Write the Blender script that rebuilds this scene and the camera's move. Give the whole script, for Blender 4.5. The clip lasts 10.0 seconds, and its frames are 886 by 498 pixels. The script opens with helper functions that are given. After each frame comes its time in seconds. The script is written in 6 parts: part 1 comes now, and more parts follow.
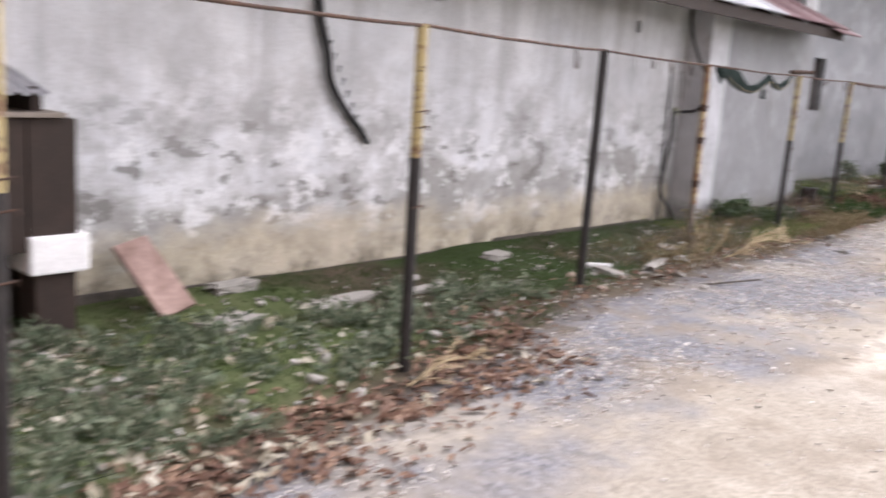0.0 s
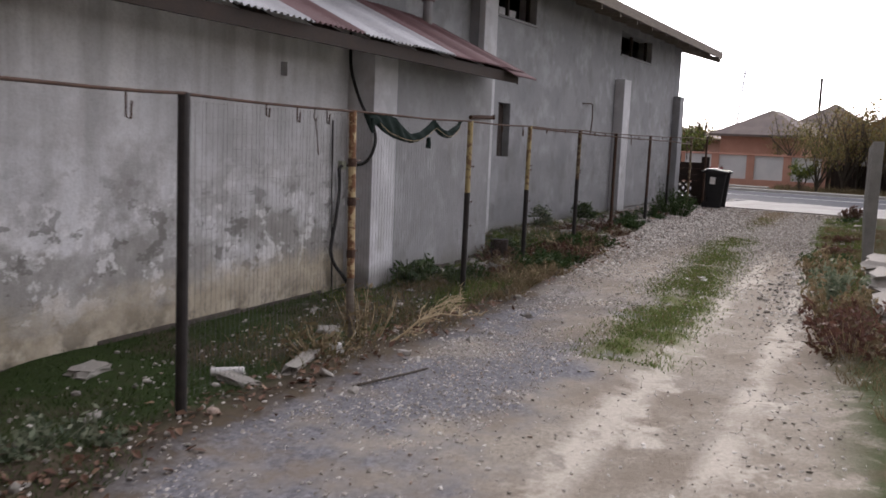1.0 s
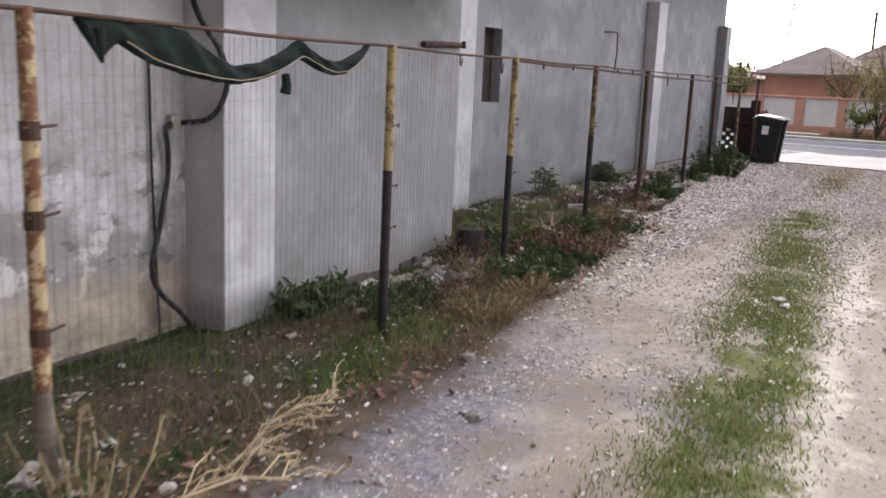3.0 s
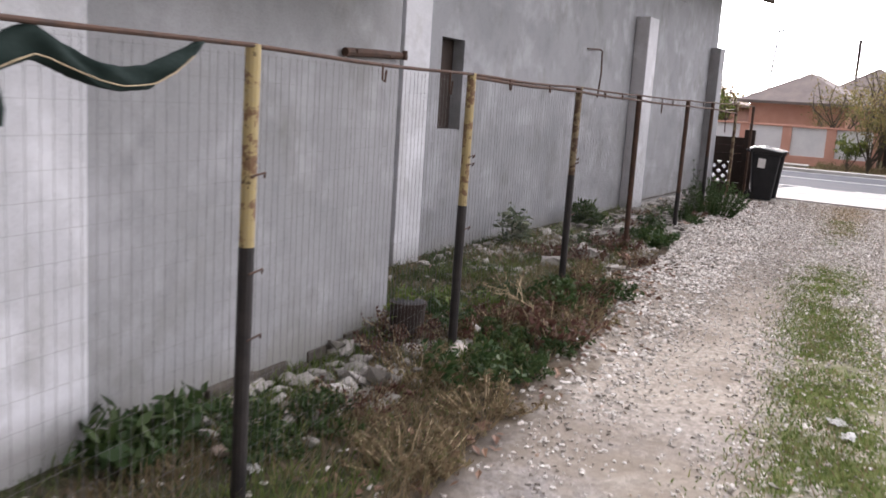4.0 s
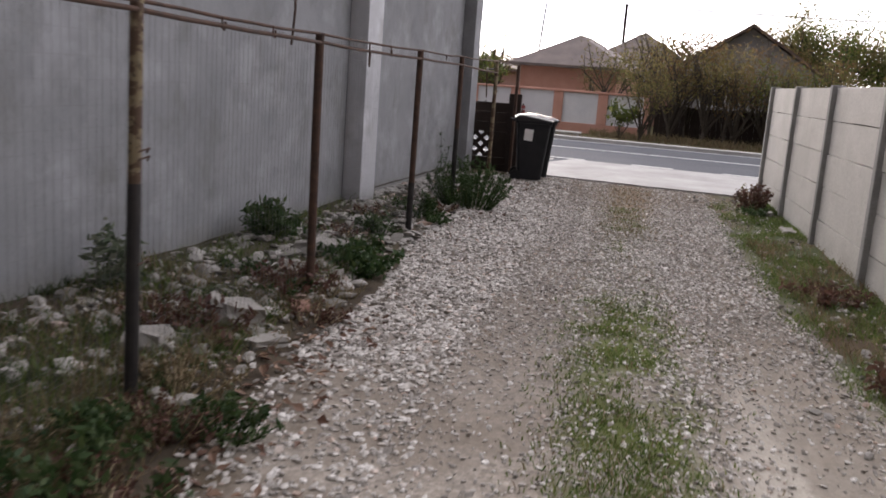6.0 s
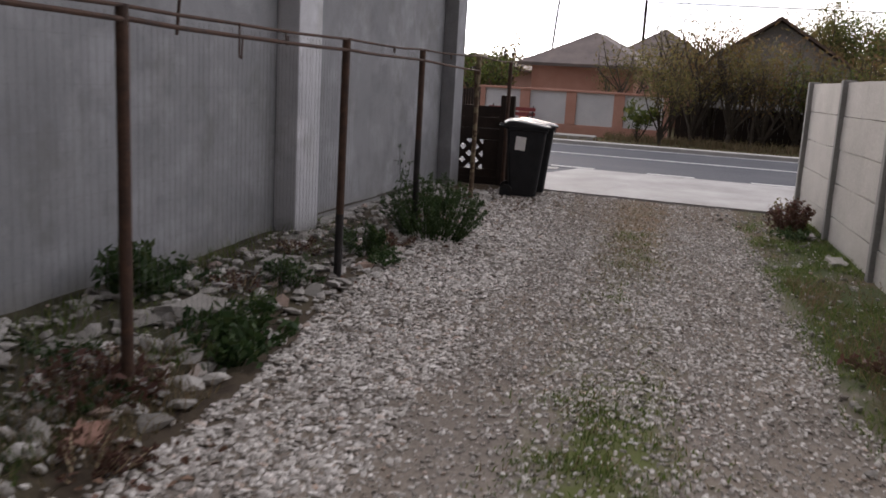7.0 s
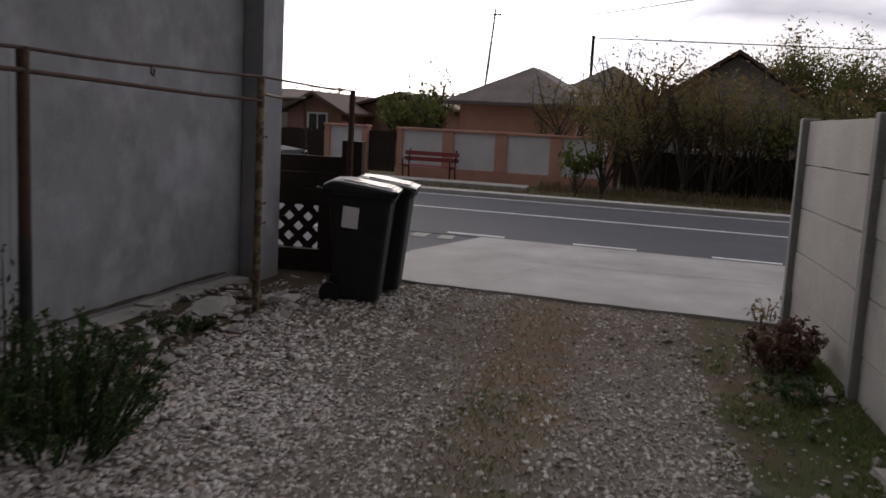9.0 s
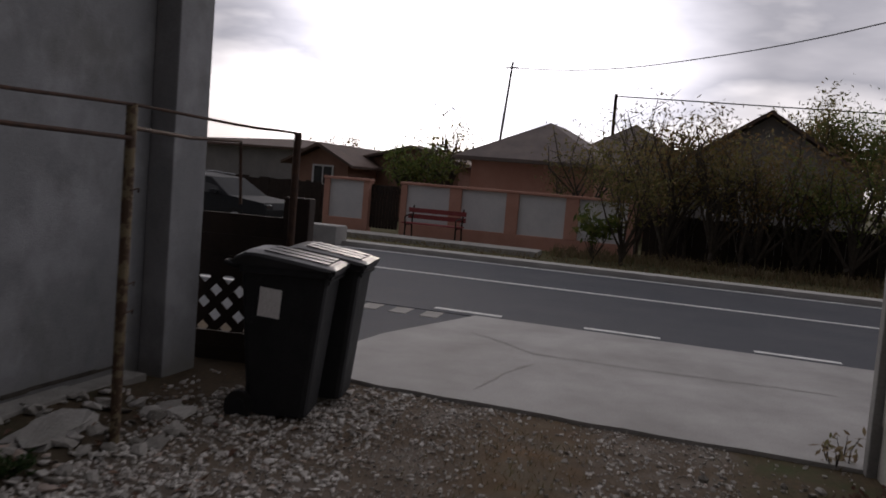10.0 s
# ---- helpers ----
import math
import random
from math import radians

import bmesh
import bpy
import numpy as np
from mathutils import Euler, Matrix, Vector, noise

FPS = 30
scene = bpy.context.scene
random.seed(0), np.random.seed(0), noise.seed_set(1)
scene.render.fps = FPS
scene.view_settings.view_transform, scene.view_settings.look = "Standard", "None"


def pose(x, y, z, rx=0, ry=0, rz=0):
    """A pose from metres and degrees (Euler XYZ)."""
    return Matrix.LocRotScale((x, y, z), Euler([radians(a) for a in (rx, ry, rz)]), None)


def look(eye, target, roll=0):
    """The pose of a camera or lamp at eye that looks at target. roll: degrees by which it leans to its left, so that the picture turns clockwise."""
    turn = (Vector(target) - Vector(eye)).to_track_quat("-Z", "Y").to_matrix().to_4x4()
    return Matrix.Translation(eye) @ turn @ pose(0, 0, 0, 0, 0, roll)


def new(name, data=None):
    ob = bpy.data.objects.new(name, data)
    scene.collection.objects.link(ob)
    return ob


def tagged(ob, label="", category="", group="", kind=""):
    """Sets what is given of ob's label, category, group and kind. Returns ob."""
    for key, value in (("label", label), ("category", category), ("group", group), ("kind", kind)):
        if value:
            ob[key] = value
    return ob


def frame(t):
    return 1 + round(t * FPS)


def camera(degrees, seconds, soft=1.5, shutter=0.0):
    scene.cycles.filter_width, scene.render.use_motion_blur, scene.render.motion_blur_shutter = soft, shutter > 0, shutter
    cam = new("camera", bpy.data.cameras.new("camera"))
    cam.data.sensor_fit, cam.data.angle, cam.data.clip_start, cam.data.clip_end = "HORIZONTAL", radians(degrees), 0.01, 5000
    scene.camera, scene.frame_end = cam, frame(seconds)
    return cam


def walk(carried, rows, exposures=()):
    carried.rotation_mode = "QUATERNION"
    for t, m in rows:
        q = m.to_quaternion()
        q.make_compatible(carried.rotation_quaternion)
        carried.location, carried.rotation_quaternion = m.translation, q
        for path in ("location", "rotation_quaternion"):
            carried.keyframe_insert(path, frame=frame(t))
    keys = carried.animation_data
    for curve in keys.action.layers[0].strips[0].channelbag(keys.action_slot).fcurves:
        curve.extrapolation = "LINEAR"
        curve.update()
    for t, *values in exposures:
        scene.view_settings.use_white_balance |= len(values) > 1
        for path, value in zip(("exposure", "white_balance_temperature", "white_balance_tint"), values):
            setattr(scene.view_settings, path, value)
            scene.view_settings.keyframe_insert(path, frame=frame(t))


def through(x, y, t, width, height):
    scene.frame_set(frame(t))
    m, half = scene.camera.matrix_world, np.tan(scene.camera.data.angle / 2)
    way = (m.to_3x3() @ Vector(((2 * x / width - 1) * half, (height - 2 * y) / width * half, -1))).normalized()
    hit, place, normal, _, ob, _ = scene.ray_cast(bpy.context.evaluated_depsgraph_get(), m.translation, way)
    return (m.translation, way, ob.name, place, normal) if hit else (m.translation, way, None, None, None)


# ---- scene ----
cam = camera(52.8, 10.0, soft=1.7, shutter=0.3)
PATH = [
    (0, (-0.699, 0.999, 1.426), (0.77, 2.299, 1.036), 4.1),
    (0.5, (0.158, 1.125, 1.45), (1.898, 2.056, 1.129), 4.0),
    (1, (1.056, 1.254, 1.474), (2.857, 2.089, 1.227), 2.4),
    (1.5, (1.926, 1.444, 1.475), (3.687, 2.357, 1.22), 4.6),
    (2, (2.961, 1.681, 1.465), (4.683, 2.58, 0.99), 5.4),
    (2.5, (3.841, 1.899, 1.472), (5.581, 2.793, 1.055), 2.5),
    (4, (6.62, 2.827, 1.512), (8.408, 3.66, 1.178), 3.7),
    (4.5, (7.583, 3.021, 1.505), (9.384, 3.814, 1.145), 3.3),
    (5, (8.54, 3.088, 1.504), (10.433, 3.634, 1.165), 1.7),
    (5.5, (9.447, 3.107, 1.496), (11.344, 3.688, 1.238), 1.6),
    (6, (10.469, 3.095, 1.459), (12.396, 3.477, 1.081), 4.2),
    (7.5, (13.637, 2.812, 1.443), (15.547, 3.28, 1.08), 3.2),
    (8, (14.766, 2.705, 1.433), (16.686, 3.15, 1.089), 4.9),
    (8.5, (15.922, 2.628, 1.475), (17.872, 3.019, 1.263), 3.8),
    (9, (17.009, 2.559, 1.472), (18.956, 2.922, 1.195), 3.0),
    (9.5, (18.013, 2.568, 1.474), (19.962, 2.97, 1.27), 4.7),
    (10, (18.981, 2.569, 1.491), (20.931, 2.985, 1.335), 4.6),
]
walk(cam, [(t, look(eye, target, roll)) for t, eye, target, roll in PATH],
     exposures=[(t, stops, 6550, 18) for t, stops in ((0.0, 1.56), (0.5, 1.15), (1.0, 0.3), (1.5, 0.17), (2.0, 0.62), (2.7, 0.92), (4.0, 1.25), (4.5, 1.12), (5.0, 0.76), (5.5, 0.6), (6.0, 0.48), (7.5, -0.05), (8.0, 0.24), (8.5, -0.14), (9.0, -0.92), (9.5, -1.02), (10.0, -1.43))])

# ---- sky and sun: thin cloud lit from behind, low sun ahead of the walk ----
SUN_UP, SUN_YAW = 7.0, 10.0          # degrees above the horizon, degrees from +x towards +y
sun_way = Vector((math.cos(radians(SUN_UP)) * math.cos(radians(SUN_YAW)), math.cos(radians(SUN_UP)) * math.sin(radians(SUN_YAW)), math.sin(radians(SUN_UP))))
world = bpy.data.worlds.new("sky")
scene.world = world
world.use_nodes = True
wn, wl = world.node_tree.nodes, world.node_tree.links
wn.clear()


def wnode(kind, **values):
    n = wn.new(kind)
    for k, v in values.items():
        n.inputs[k].default_value = v
    return n


sky = wn.new("ShaderNodeTexSky")
sky.sky_type, sky.sun_disc = "NISHITA", False
sky.sun_elevation, sky.sun_rotation = radians(SUN_UP), radians(90 - SUN_YAW)
sky.dust_density = 3.0
coord = wn.new("ShaderNodeTexCoord")
stretch = wnode("ShaderNodeMapping", Scale=(1.0, 1.0, 3.2))
clouds = wnode("ShaderNodeTexNoise", Scale=1.9, Detail=6.0, Roughness=0.5)
wl.new(coord.outputs["Generated"], stretch.inputs["Vector"])
wl.new(stretch.outputs["Vector"], clouds.inputs["Vector"])
toward = wn.new("ShaderNodeVectorMath")
toward.operation = "DOT_PRODUCT"
toward.inputs[1].default_value = sun_way
wl.new(coord.outputs["Generated"], toward.inputs[0])
glow = wn.new("ShaderNodeMapRange")
glow.interpolation_type = "SMOOTHSTEP"
for k, v in (("From Min", -0.95), ("From Max", 1.0), ("To Min", 0.2), ("To Max", 2.6)):
    glow.inputs[k].default_value = v
wl.new(toward.outputs["Value"], glow.inputs["Value"])
ramp = wn.new("ShaderNodeValToRGB")


def set_stops(node, stops):
    e = node.color_ramp.elements
    e[0].position, e[0].color = stops[0][0], (*stops[0][1], 1)
    e[1].position, e[1].color = stops[-1][0], (*stops[-1][1], 1)
    for pos, c in stops[1:-1]:
        e.new(pos).color = (*c, 1)


set_stops(ramp, [(0.42, (1.0, 0.985, 0.96)), (0.57, (0.34, 0.35, 0.38)), (0.72, (0.62, 0.62, 0.64)), (0.95, (0.62, 0.62, 0.64))])
# a deck of cloud over a clear strip at the horizon
height = wn.new("ShaderNodeSeparateXYZ")
wl.new(coord.outputs["Generated"], height.inputs[0])
deck = wn.new("ShaderNodeValToRGB")
set_stops(deck, [(0.0, (0.26,) * 3), (0.07, (0.40,) * 3), (0.14, (0.60,) * 3), (0.5, (0.85,) * 3)])
wl.new(height.outputs["Z"], deck.inputs["Fac"])
cover = wn.new("ShaderNodeMath")
cover.operation = "ADD"
cover.inputs[1].default_value = -0.5
thick = wn.new("ShaderNodeMath")
thick.operation = "ADD"
wl.new(deck.outputs["Color"], cover.inputs[0])
wl.new(cover.outputs[0], thick.inputs[0])
wl.new(clouds.outputs["Fac"], thick.inputs[1])
wl.new(thick.outputs[0], ramp.inputs["Fac"])
halo = wn.new("ShaderNodeMapRange")
halo.interpolation_type = "SMOOTHSTEP"
for k, v in (("From Min", 0.955), ("From Max", 1.0), ("To Min", 0.0), ("To Max", 5.0)):
    halo.inputs[k].default_value = v
wl.new(toward.outputs["Value"], halo.inputs["Value"])
total = wn.new("ShaderNodeMath")
total.operation = "ADD"
wl.new(glow.outputs["Result"], total.inputs[0])
wl.new(halo.outputs["Result"], total.inputs[1])
lit = wn.new("ShaderNodeVectorMath")
lit.operation = "SCALE"
wl.new(ramp.outputs["Color"], lit.inputs[0])
wl.new(total.outputs[0], lit.inputs["Scale"])
bg_sky, bg_cloud, both, wout = wnode("ShaderNodeBackground", Strength=0.05), wnode("ShaderNodeBackground", Strength=1.25), wn.new("ShaderNodeMixShader"), wn.new("ShaderNodeOutputWorld")
wl.new(sky.outputs["Color"], bg_sky.inputs["Color"])
wl.new(lit.outputs["Vector"], bg_cloud.inputs["Color"])
veil = wn.new("ShaderNodeMapRange")
for k, v in (("From Min", 0.2), ("From Max", 0.42), ("To Min", 0.75), ("To Max", 1.0)):
    veil.inputs[k].default_value = v
wl.new(thick.outputs[0], veil.inputs["Value"])
wl.new(veil.outputs["Result"], both.inputs[0])
wl.new(bg_sky.outputs[0], both.inputs[1])
wl.new(bg_cloud.outputs[0], both.inputs[2])
wl.new(both.outputs[0], wout.inputs["Surface"])

sun = new("sun", bpy.data.lights.new("sun", "SUN"))
sun.data.energy, sun.data.angle, sun.data.color = 2.0, radians(14), (1.0, 0.9, 0.76)
sun.matrix_world = look(sun_way * 50, (0, 0, 0))


# ---- materials ----
class Mat:
    """A node material in the making: m(kind, {input: value or socket}) adds a node."""

    def __init__(self, name, rough=0.8, metal=0.0, spec=0.3):
        self.m = bpy.data.materials.new(name)
        self.m.use_nodes = True
        self.t = self.m.node_tree
        self.p = self.t.nodes["Principled BSDF"]
        self.p.inputs["Roughness"].default_value, self.p.inputs["Metallic"].default_value = rough, metal
        self.p.inputs["Specular IOR Level"].default_value = spec
        self.xyz = self.t.nodes.new("ShaderNodeTexCoord").outputs["Object"]

    def put(self, node, key, v):
        if hasattr(v, "is_output"):
            self.t.links.new(v, node.inputs[key])
        elif v is not None:
            node.inputs[key].default_value = v

    def noise(self, scale, detail=4.0, rough=0.55, stretch=(1, 1, 1), at=None):
        mp = self.t.nodes.new("ShaderNodeMapping")
        mp.inputs["Scale"].default_value = stretch
        self.put(mp, "Vector", at or self.xyz)
        n = self.t.nodes.new("ShaderNodeTexNoise")
        self.put(n, "Vector", mp.outputs[0])
        n.inputs["Scale"].default_value, n.inputs["Detail"].default_value, n.inputs["Roughness"].default_value = scale, detail, rough
        return n.outputs["Fac"]

    def cells(self, scale, out="Color", feature="F1"):
        n = self.t.nodes.new("ShaderNodeTexVoronoi")
        n.feature = feature
        self.put(n, "Vector", self.xyz)
        n.inputs["Scale"].default_value = scale
        return n.outputs[out]

    def span(self, v, a, b, lo=0.0, hi=1.0):
        n = self.t.nodes.new("ShaderNodeMapRange")
        self.put(n, "Value", v)
        for k, x in (("From Min", a), ("From Max", b), ("To Min", lo), ("To Max", hi)):
            n.inputs[k].default_value = x
        return n.outputs[0]

    def math(self, op, a, b=0.0):
        n = self.t.nodes.new("ShaderNodeMath")
        n.operation = op
        n.use_clamp = op in ("MULTIPLY", "ADD")
        self.put(n, 0, a)
        self.put(n, 1, b)
        return n.outputs[0]

    def axis(self, which):
        n = self.t.nodes.new("ShaderNodeSeparateXYZ")
        self.put(n, 0, self.xyz)
        return n.outputs[which]

    def mix(self, f, a, b, kind="MIX"):
        n = self.t.nodes.new("ShaderNodeMixRGB")
        n.blend_type = kind
        self.put(n, 0, f)
        for i, c in ((1, a), (2, b)):
            self.put(n, i, c if hasattr(c, "is_output") else (*c, 1))
        return n.outputs[0]

    def random(self, island=False):
        if island:
            return self.t.nodes.new("ShaderNodeNewGeometry").outputs["Random Per Island"]
        return self.t.nodes.new("ShaderNodeObjectInfo").outputs["Random"]

    def ramp(self, v, stops):
        n = self.t.nodes.new("ShaderNodeValToRGB")
        set_stops(n, stops)
        self.put(n, 0, v)
        return n.outputs[0]

    def done(self, colour, bump=None, height=0.01, rough=None, through=None):
        self.put(self.p, "Base Color", colour if hasattr(colour, "is_output") else (*colour, 1))
        if rough is not None:
            self.put(self.p, "Roughness", rough)
        if bump is not None:
            b = self.t.nodes.new("ShaderNodeBump")
            b.inputs["Distance"].default_value = height
            b.inputs["Strength"].default_value = 0.8
            self.put(b, "Height", bump)
            self.t.links.new(b.outputs[0], self.p.inputs["Normal"])
        if through is not None:
            tr = self.t.nodes.new("ShaderNodeBsdfTranslucent")
            self.put(tr, "Color", colour if hasattr(colour, "is_output") else (*colour, 1))
            mx = self.t.nodes.new("ShaderNodeMixShader")
            mx.inputs[0].default_value = through
            self.t.links.new(self.p.outputs[0], mx.inputs[1])
            self.t.links.new(tr.outputs[0], mx.inputs[2])
            self.t.links.new(mx.outputs[0], self.t.nodes["Material Output"].inputs[0])
        return self.m


def plain(name, a, b, scale=6.0, rough=0.75, metal=0.0, height=0.004, spec=0.3, fine=60.0, stretch=(1, 1, 1)):
    """A surface that wavers between two colours at two scales."""
    m = Mat(name, rough, metal, spec)
    big, small = m.noise(scale, 5.0, 0.6, stretch), m.noise(fine, 3.0, 0.6, stretch)
    c = m.mix(m.span(big, 0.3, 0.7), a, b)
    c = m.mix(m.span(small, 0.35, 0.7, 0.0, 0.35), c, tuple(x * 0.55 for x in a))
    return m.done(c, m.math("ADD", m.span(big, 0, 1, 0, 0.5), m.span(small, 0, 1, 0, 0.5)), height, m.span(big, 0.2, 0.8, rough - 0.1, min(1.0, rough + 0.1)))


def leafy(name, a, b, c=None, through=0.35):
    m = Mat(name, 0.6, 0.0, 0.25)
    r = m.random(island=True)
    col = m.ramp(r, [(0.0, a), (0.55, b), (1.0, c or b)])
    col = m.mix(m.span(m.noise(3.0), 0.35, 0.7, 0.0, 0.4), col, tuple(x * 0.6 for x in a))
    return m.done(col, through=through)


def old_plaster():
    m = Mat("old_stained_plaster", 0.9, 0.0, 0.15)
    z = m.axis("Z")
    cloud, mid = m.noise(0.9, 5.0, 0.6), m.noise(2.1, 6.0, 0.66, (0.75, 1, 1.25))
    spots, grain = m.noise(6.5, 5.0, 0.65), m.noise(45.0, 4.0, 0.65)
    streak = m.noise(1.6, 4.0, 0.6, (2.6, 2.6, 0.2))
    c = m.mix(m.span(cloud, 0.35, 0.65), (0.60, 0.612, 0.635), (0.77, 0.775, 0.79))
    c = m.mix(m.span(m.noise(1.9, 6.0, 0.62), 0.45, 0.66, 0.0, 0.6), c, (0.42, 0.425, 0.435))
    c = m.mix(m.span(streak, 0.5, 0.68, 0.0, 0.55), c, (0.36, 0.362, 0.368))
    # old whitewash left standing in patches over bare grey mortar, with a ragged upper edge
    reach = m.math("ADD", m.math("ADD", z, m.span(mid, 0.2, 0.8, -0.36, 0.36)), m.span(m.noise(0.55, 3.0, 0.5), 0.3, 0.7, -0.22, 0.28))
    bare = m.math("MULTIPLY", m.span(reach, 0.66, 0.80, 1.0, 0.0), m.span(m.noise(1.15, 5.0, 0.6), 0.36, 0.54))
    mortar = m.mix(m.span(spots, 0.35, 0.65), (0.17, 0.163, 0.15), (0.34, 0.33, 0.31))
    c = m.mix(m.math("MULTIPLY", bare, 0.8), c, mortar)
    veil = m.math("MULTIPLY", m.span(z, 1.0, 1.8, 1.0, 0.0), m.span(m.noise(2.4, 6.0, 0.7), 0.42, 0.62, 0.0, 0.8))
    c = m.mix(veil, c, (0.27, 0.262, 0.25))
    peel = m.math("MULTIPLY", m.span(z, 0.75, 1.3, 1.0, 0.0), m.span(m.noise(5.2, 4.0, 0.6, (0.8, 1, 1.3)), 0.575, 0.60))
    c = m.mix(m.math("MULTIPLY", peel, 0.75), c, (0.16, 0.155, 0.145))
    flakes = m.math("MULTIPLY", m.span(z, 0.85, 1.2, 1.0, 0.0), m.span(m.noise(3.6, 6.0, 0.68), 0.56, 0.60, 0.0, 0.75))
    c = m.mix(flakes, c, (0.72, 0.725, 0.735))
    damp = m.math("ADD", z, m.span(mid, 0.2, 0.8, -0.2, 0.26))
    c = m.mix(m.span(damp, 0.20, 0.42, 0.85, 0.0), c, m.mix(m.span(spots, 0.35, 0.65), (0.37, 0.32, 0.235), (0.52, 0.455, 0.35)))
    c = m.mix(m.math("MULTIPLY", m.span(z, -0.05, 0.22, 1.0, 0.0), m.span(m.noise(4.0, 5.0, 0.65), 0.45, 0.58, 0.0, 0.85)), c, (0.13, 0.115, 0.09))
    c = m.mix(m.span(grain, 0.45, 0.75, 0.0, 0.3), c, (0.28, 0.28, 0.27))
    return m.done(c, m.math("ADD", m.math("MULTIPLY", spots, 0.6), m.math("MULTIPLY", grain, 0.4)), 0.014)


def render_coat(name, a, b, damp=(0.22, 0.215, 0.20)):
    m = Mat(name, 0.9, 0.0, 0.15)
    z = m.axis("Z")
    cloud, grain, wipe = m.noise(1.1, 6.0, 0.6), m.noise(70.0, 4.0, 0.65), m.noise(4.5, 5.0, 0.6, (1, 1, 0.75))
    c = m.mix(m.span(cloud, 0.3, 0.7), a, b)
    c = m.mix(m.span(wipe, 0.52, 0.75, 0.0, 0.45), c, tuple(x * 0.72 for x in a))
    c = m.mix(m.span(grain, 0.45, 0.75, 0.0, 0.3), c, tuple(x * 0.6 for x in a))
    c = m.mix(m.span(m.noise(2.3, 5.0, 0.6), 0.50, 0.66, 0.0, 0.7), c, tuple(x * 1.2 for x in b))
    c = m.mix(m.span(m.noise(1.7, 6.0, 0.65, (1.3, 1.3, 1)), 0.52, 0.68, 0.0, 0.6), c, tuple(x * f for x, f in zip(a, (0.78, 0.76, 0.70))))
    foot = m.math("ADD", z, m.math("MULTIPLY", m.math("SUBTRACT", wipe, 0.5), 0.5))
    c = m.mix(m.span(foot, 0.05, 0.22, 0.7, 0.0), c, damp)
    return m.done(c, m.math("ADD", m.math("MULTIPLY", wipe, 0.5), m.math("MULTIPLY", grain, 0.5)), 0.008)


def soil():
    """The ground of the lane: sandy wheel tracks, grey chippings, dark soil and moss beside it, by the plan."""
    m = Mat("lane_ground", 0.95, 0.0, 0.1)
    x, y = m.axis("X"), m.axis("Y")
    big, mid, grain = m.noise(0.7, 5.0, 0.6), m.noise(3.0, 6.0, 0.65), m.noise(38.0, 5.0, 0.7)
    wav = m.math("MULTIPLY", m.math("SUBTRACT", mid, 0.5), 1.3)
    yy = m.t.nodes.new("ShaderNodeMath")
    yy.operation = "ADD"
    m.put(yy, 0, y)
    m.put(yy, 1, wav)
    yy = yy.outputs[0]
    stones = m.ramp(m.cells(34.0), [(0.0, (0.18, 0.18, 0.18)), (1.0, (0.85, 0.84, 0.82))])
    grey = m.mix(0.55, m.mix(m.span(grain, 0.3, 0.7), (0.085, 0.086, 0.10), (0.23, 0.23, 0.248)), stones, "OVERLAY")
    sand = m.mix(m.span(grain, 0.42, 0.68, 0.0, 0.8), m.mix(m.span(mid, 0.3, 0.7), (0.27, 0.24, 0.20), (0.385, 0.35, 0.298)), (0.17, 0.15, 0.125))
    tend = m.math("SUBTRACT", big, m.span(y, 1.6, 4.0, -0.10, 0.14))
    c = m.mix(m.span(tend, 0.42, 0.54), grey, sand)
    chips = m.mix(0.5, m.mix(m.span(grain, 0.3, 0.7), (0.22, 0.193, 0.16), (0.42, 0.38, 0.335)), stones, "OVERLAY")
    track = m.math("MULTIPLY", m.span(yy, 1.55, 1.85), m.span(yy, 2.5, 2.75, 1.0, 0.0))
    c = m.mix(m.math("MULTIPLY", track, m.span(x, 12.0, 16.5, 0.9, 0.15)), m.mix(m.span(x, 8.5, 11.5), c, m.mix(m.span(x, 12.5, 17.0, 0.0, 0.8), chips, (0.115, 0.095, 0.08))), sand)
    c = m.mix(m.math("MULTIPLY", m.span(m.noise(1.1, 6.0, 0.7), 0.49, 0.60, 0.0, 0.75), m.span(x, 1.0, 3.5)), c, (0.20, 0.168, 0.135))
    for middle, half in ((2.40, 0.17), (1.74, 0.14)):
        rut = m.math("MULTIPLY", m.span(yy, middle - half, middle - 0.03), m.span(yy, middle + 0.04, middle + half, 1.0, 0.0))
        rut = m.math("MULTIPLY", rut, m.span(m.noise(1.6, 5.0, 0.6), 0.32, 0.5, 0.3, 1.0))
        c = m.mix(m.math("MULTIPLY", rut, m.math("MULTIPLY", m.span(x, 13.0, 16.0, 1.0, 0.0), m.span(x, 3.5, 5.0))), c, m.mix(m.span(grain, 0.35, 0.7), (0.53, 0.49, 0.43), (0.40, 0.367, 0.315)))
    run = m.math("SUBTRACT", yy, m.span(x, 7.3, 16.2, 2.64, 3.05))
    strip = m.math("MULTIPLY", m.span(run, -0.36, -0.2), m.span(run, 0.2, 0.36, 1.0, 0.0))
    strip = m.math("MULTIPLY", m.math("MULTIPLY", strip, m.span(x, 6.8, 7.4)), m.span(x, 16.0, 17.5, 1.0, 0.25))
    c = m.mix(m.math("MULTIPLY", strip, m.span(m.noise(2.2, 5.0, 0.6), 0.38, 0.52)), c, (0.10, 0.115, 0.04))
    rust = m.math("MULTIPLY", m.math("MULTIPLY", m.span(x, 20.2, 22.2), m.span(run, -0.4, -0.15)), m.span(run, 0.2, 0.5, 1.0, 0.0))
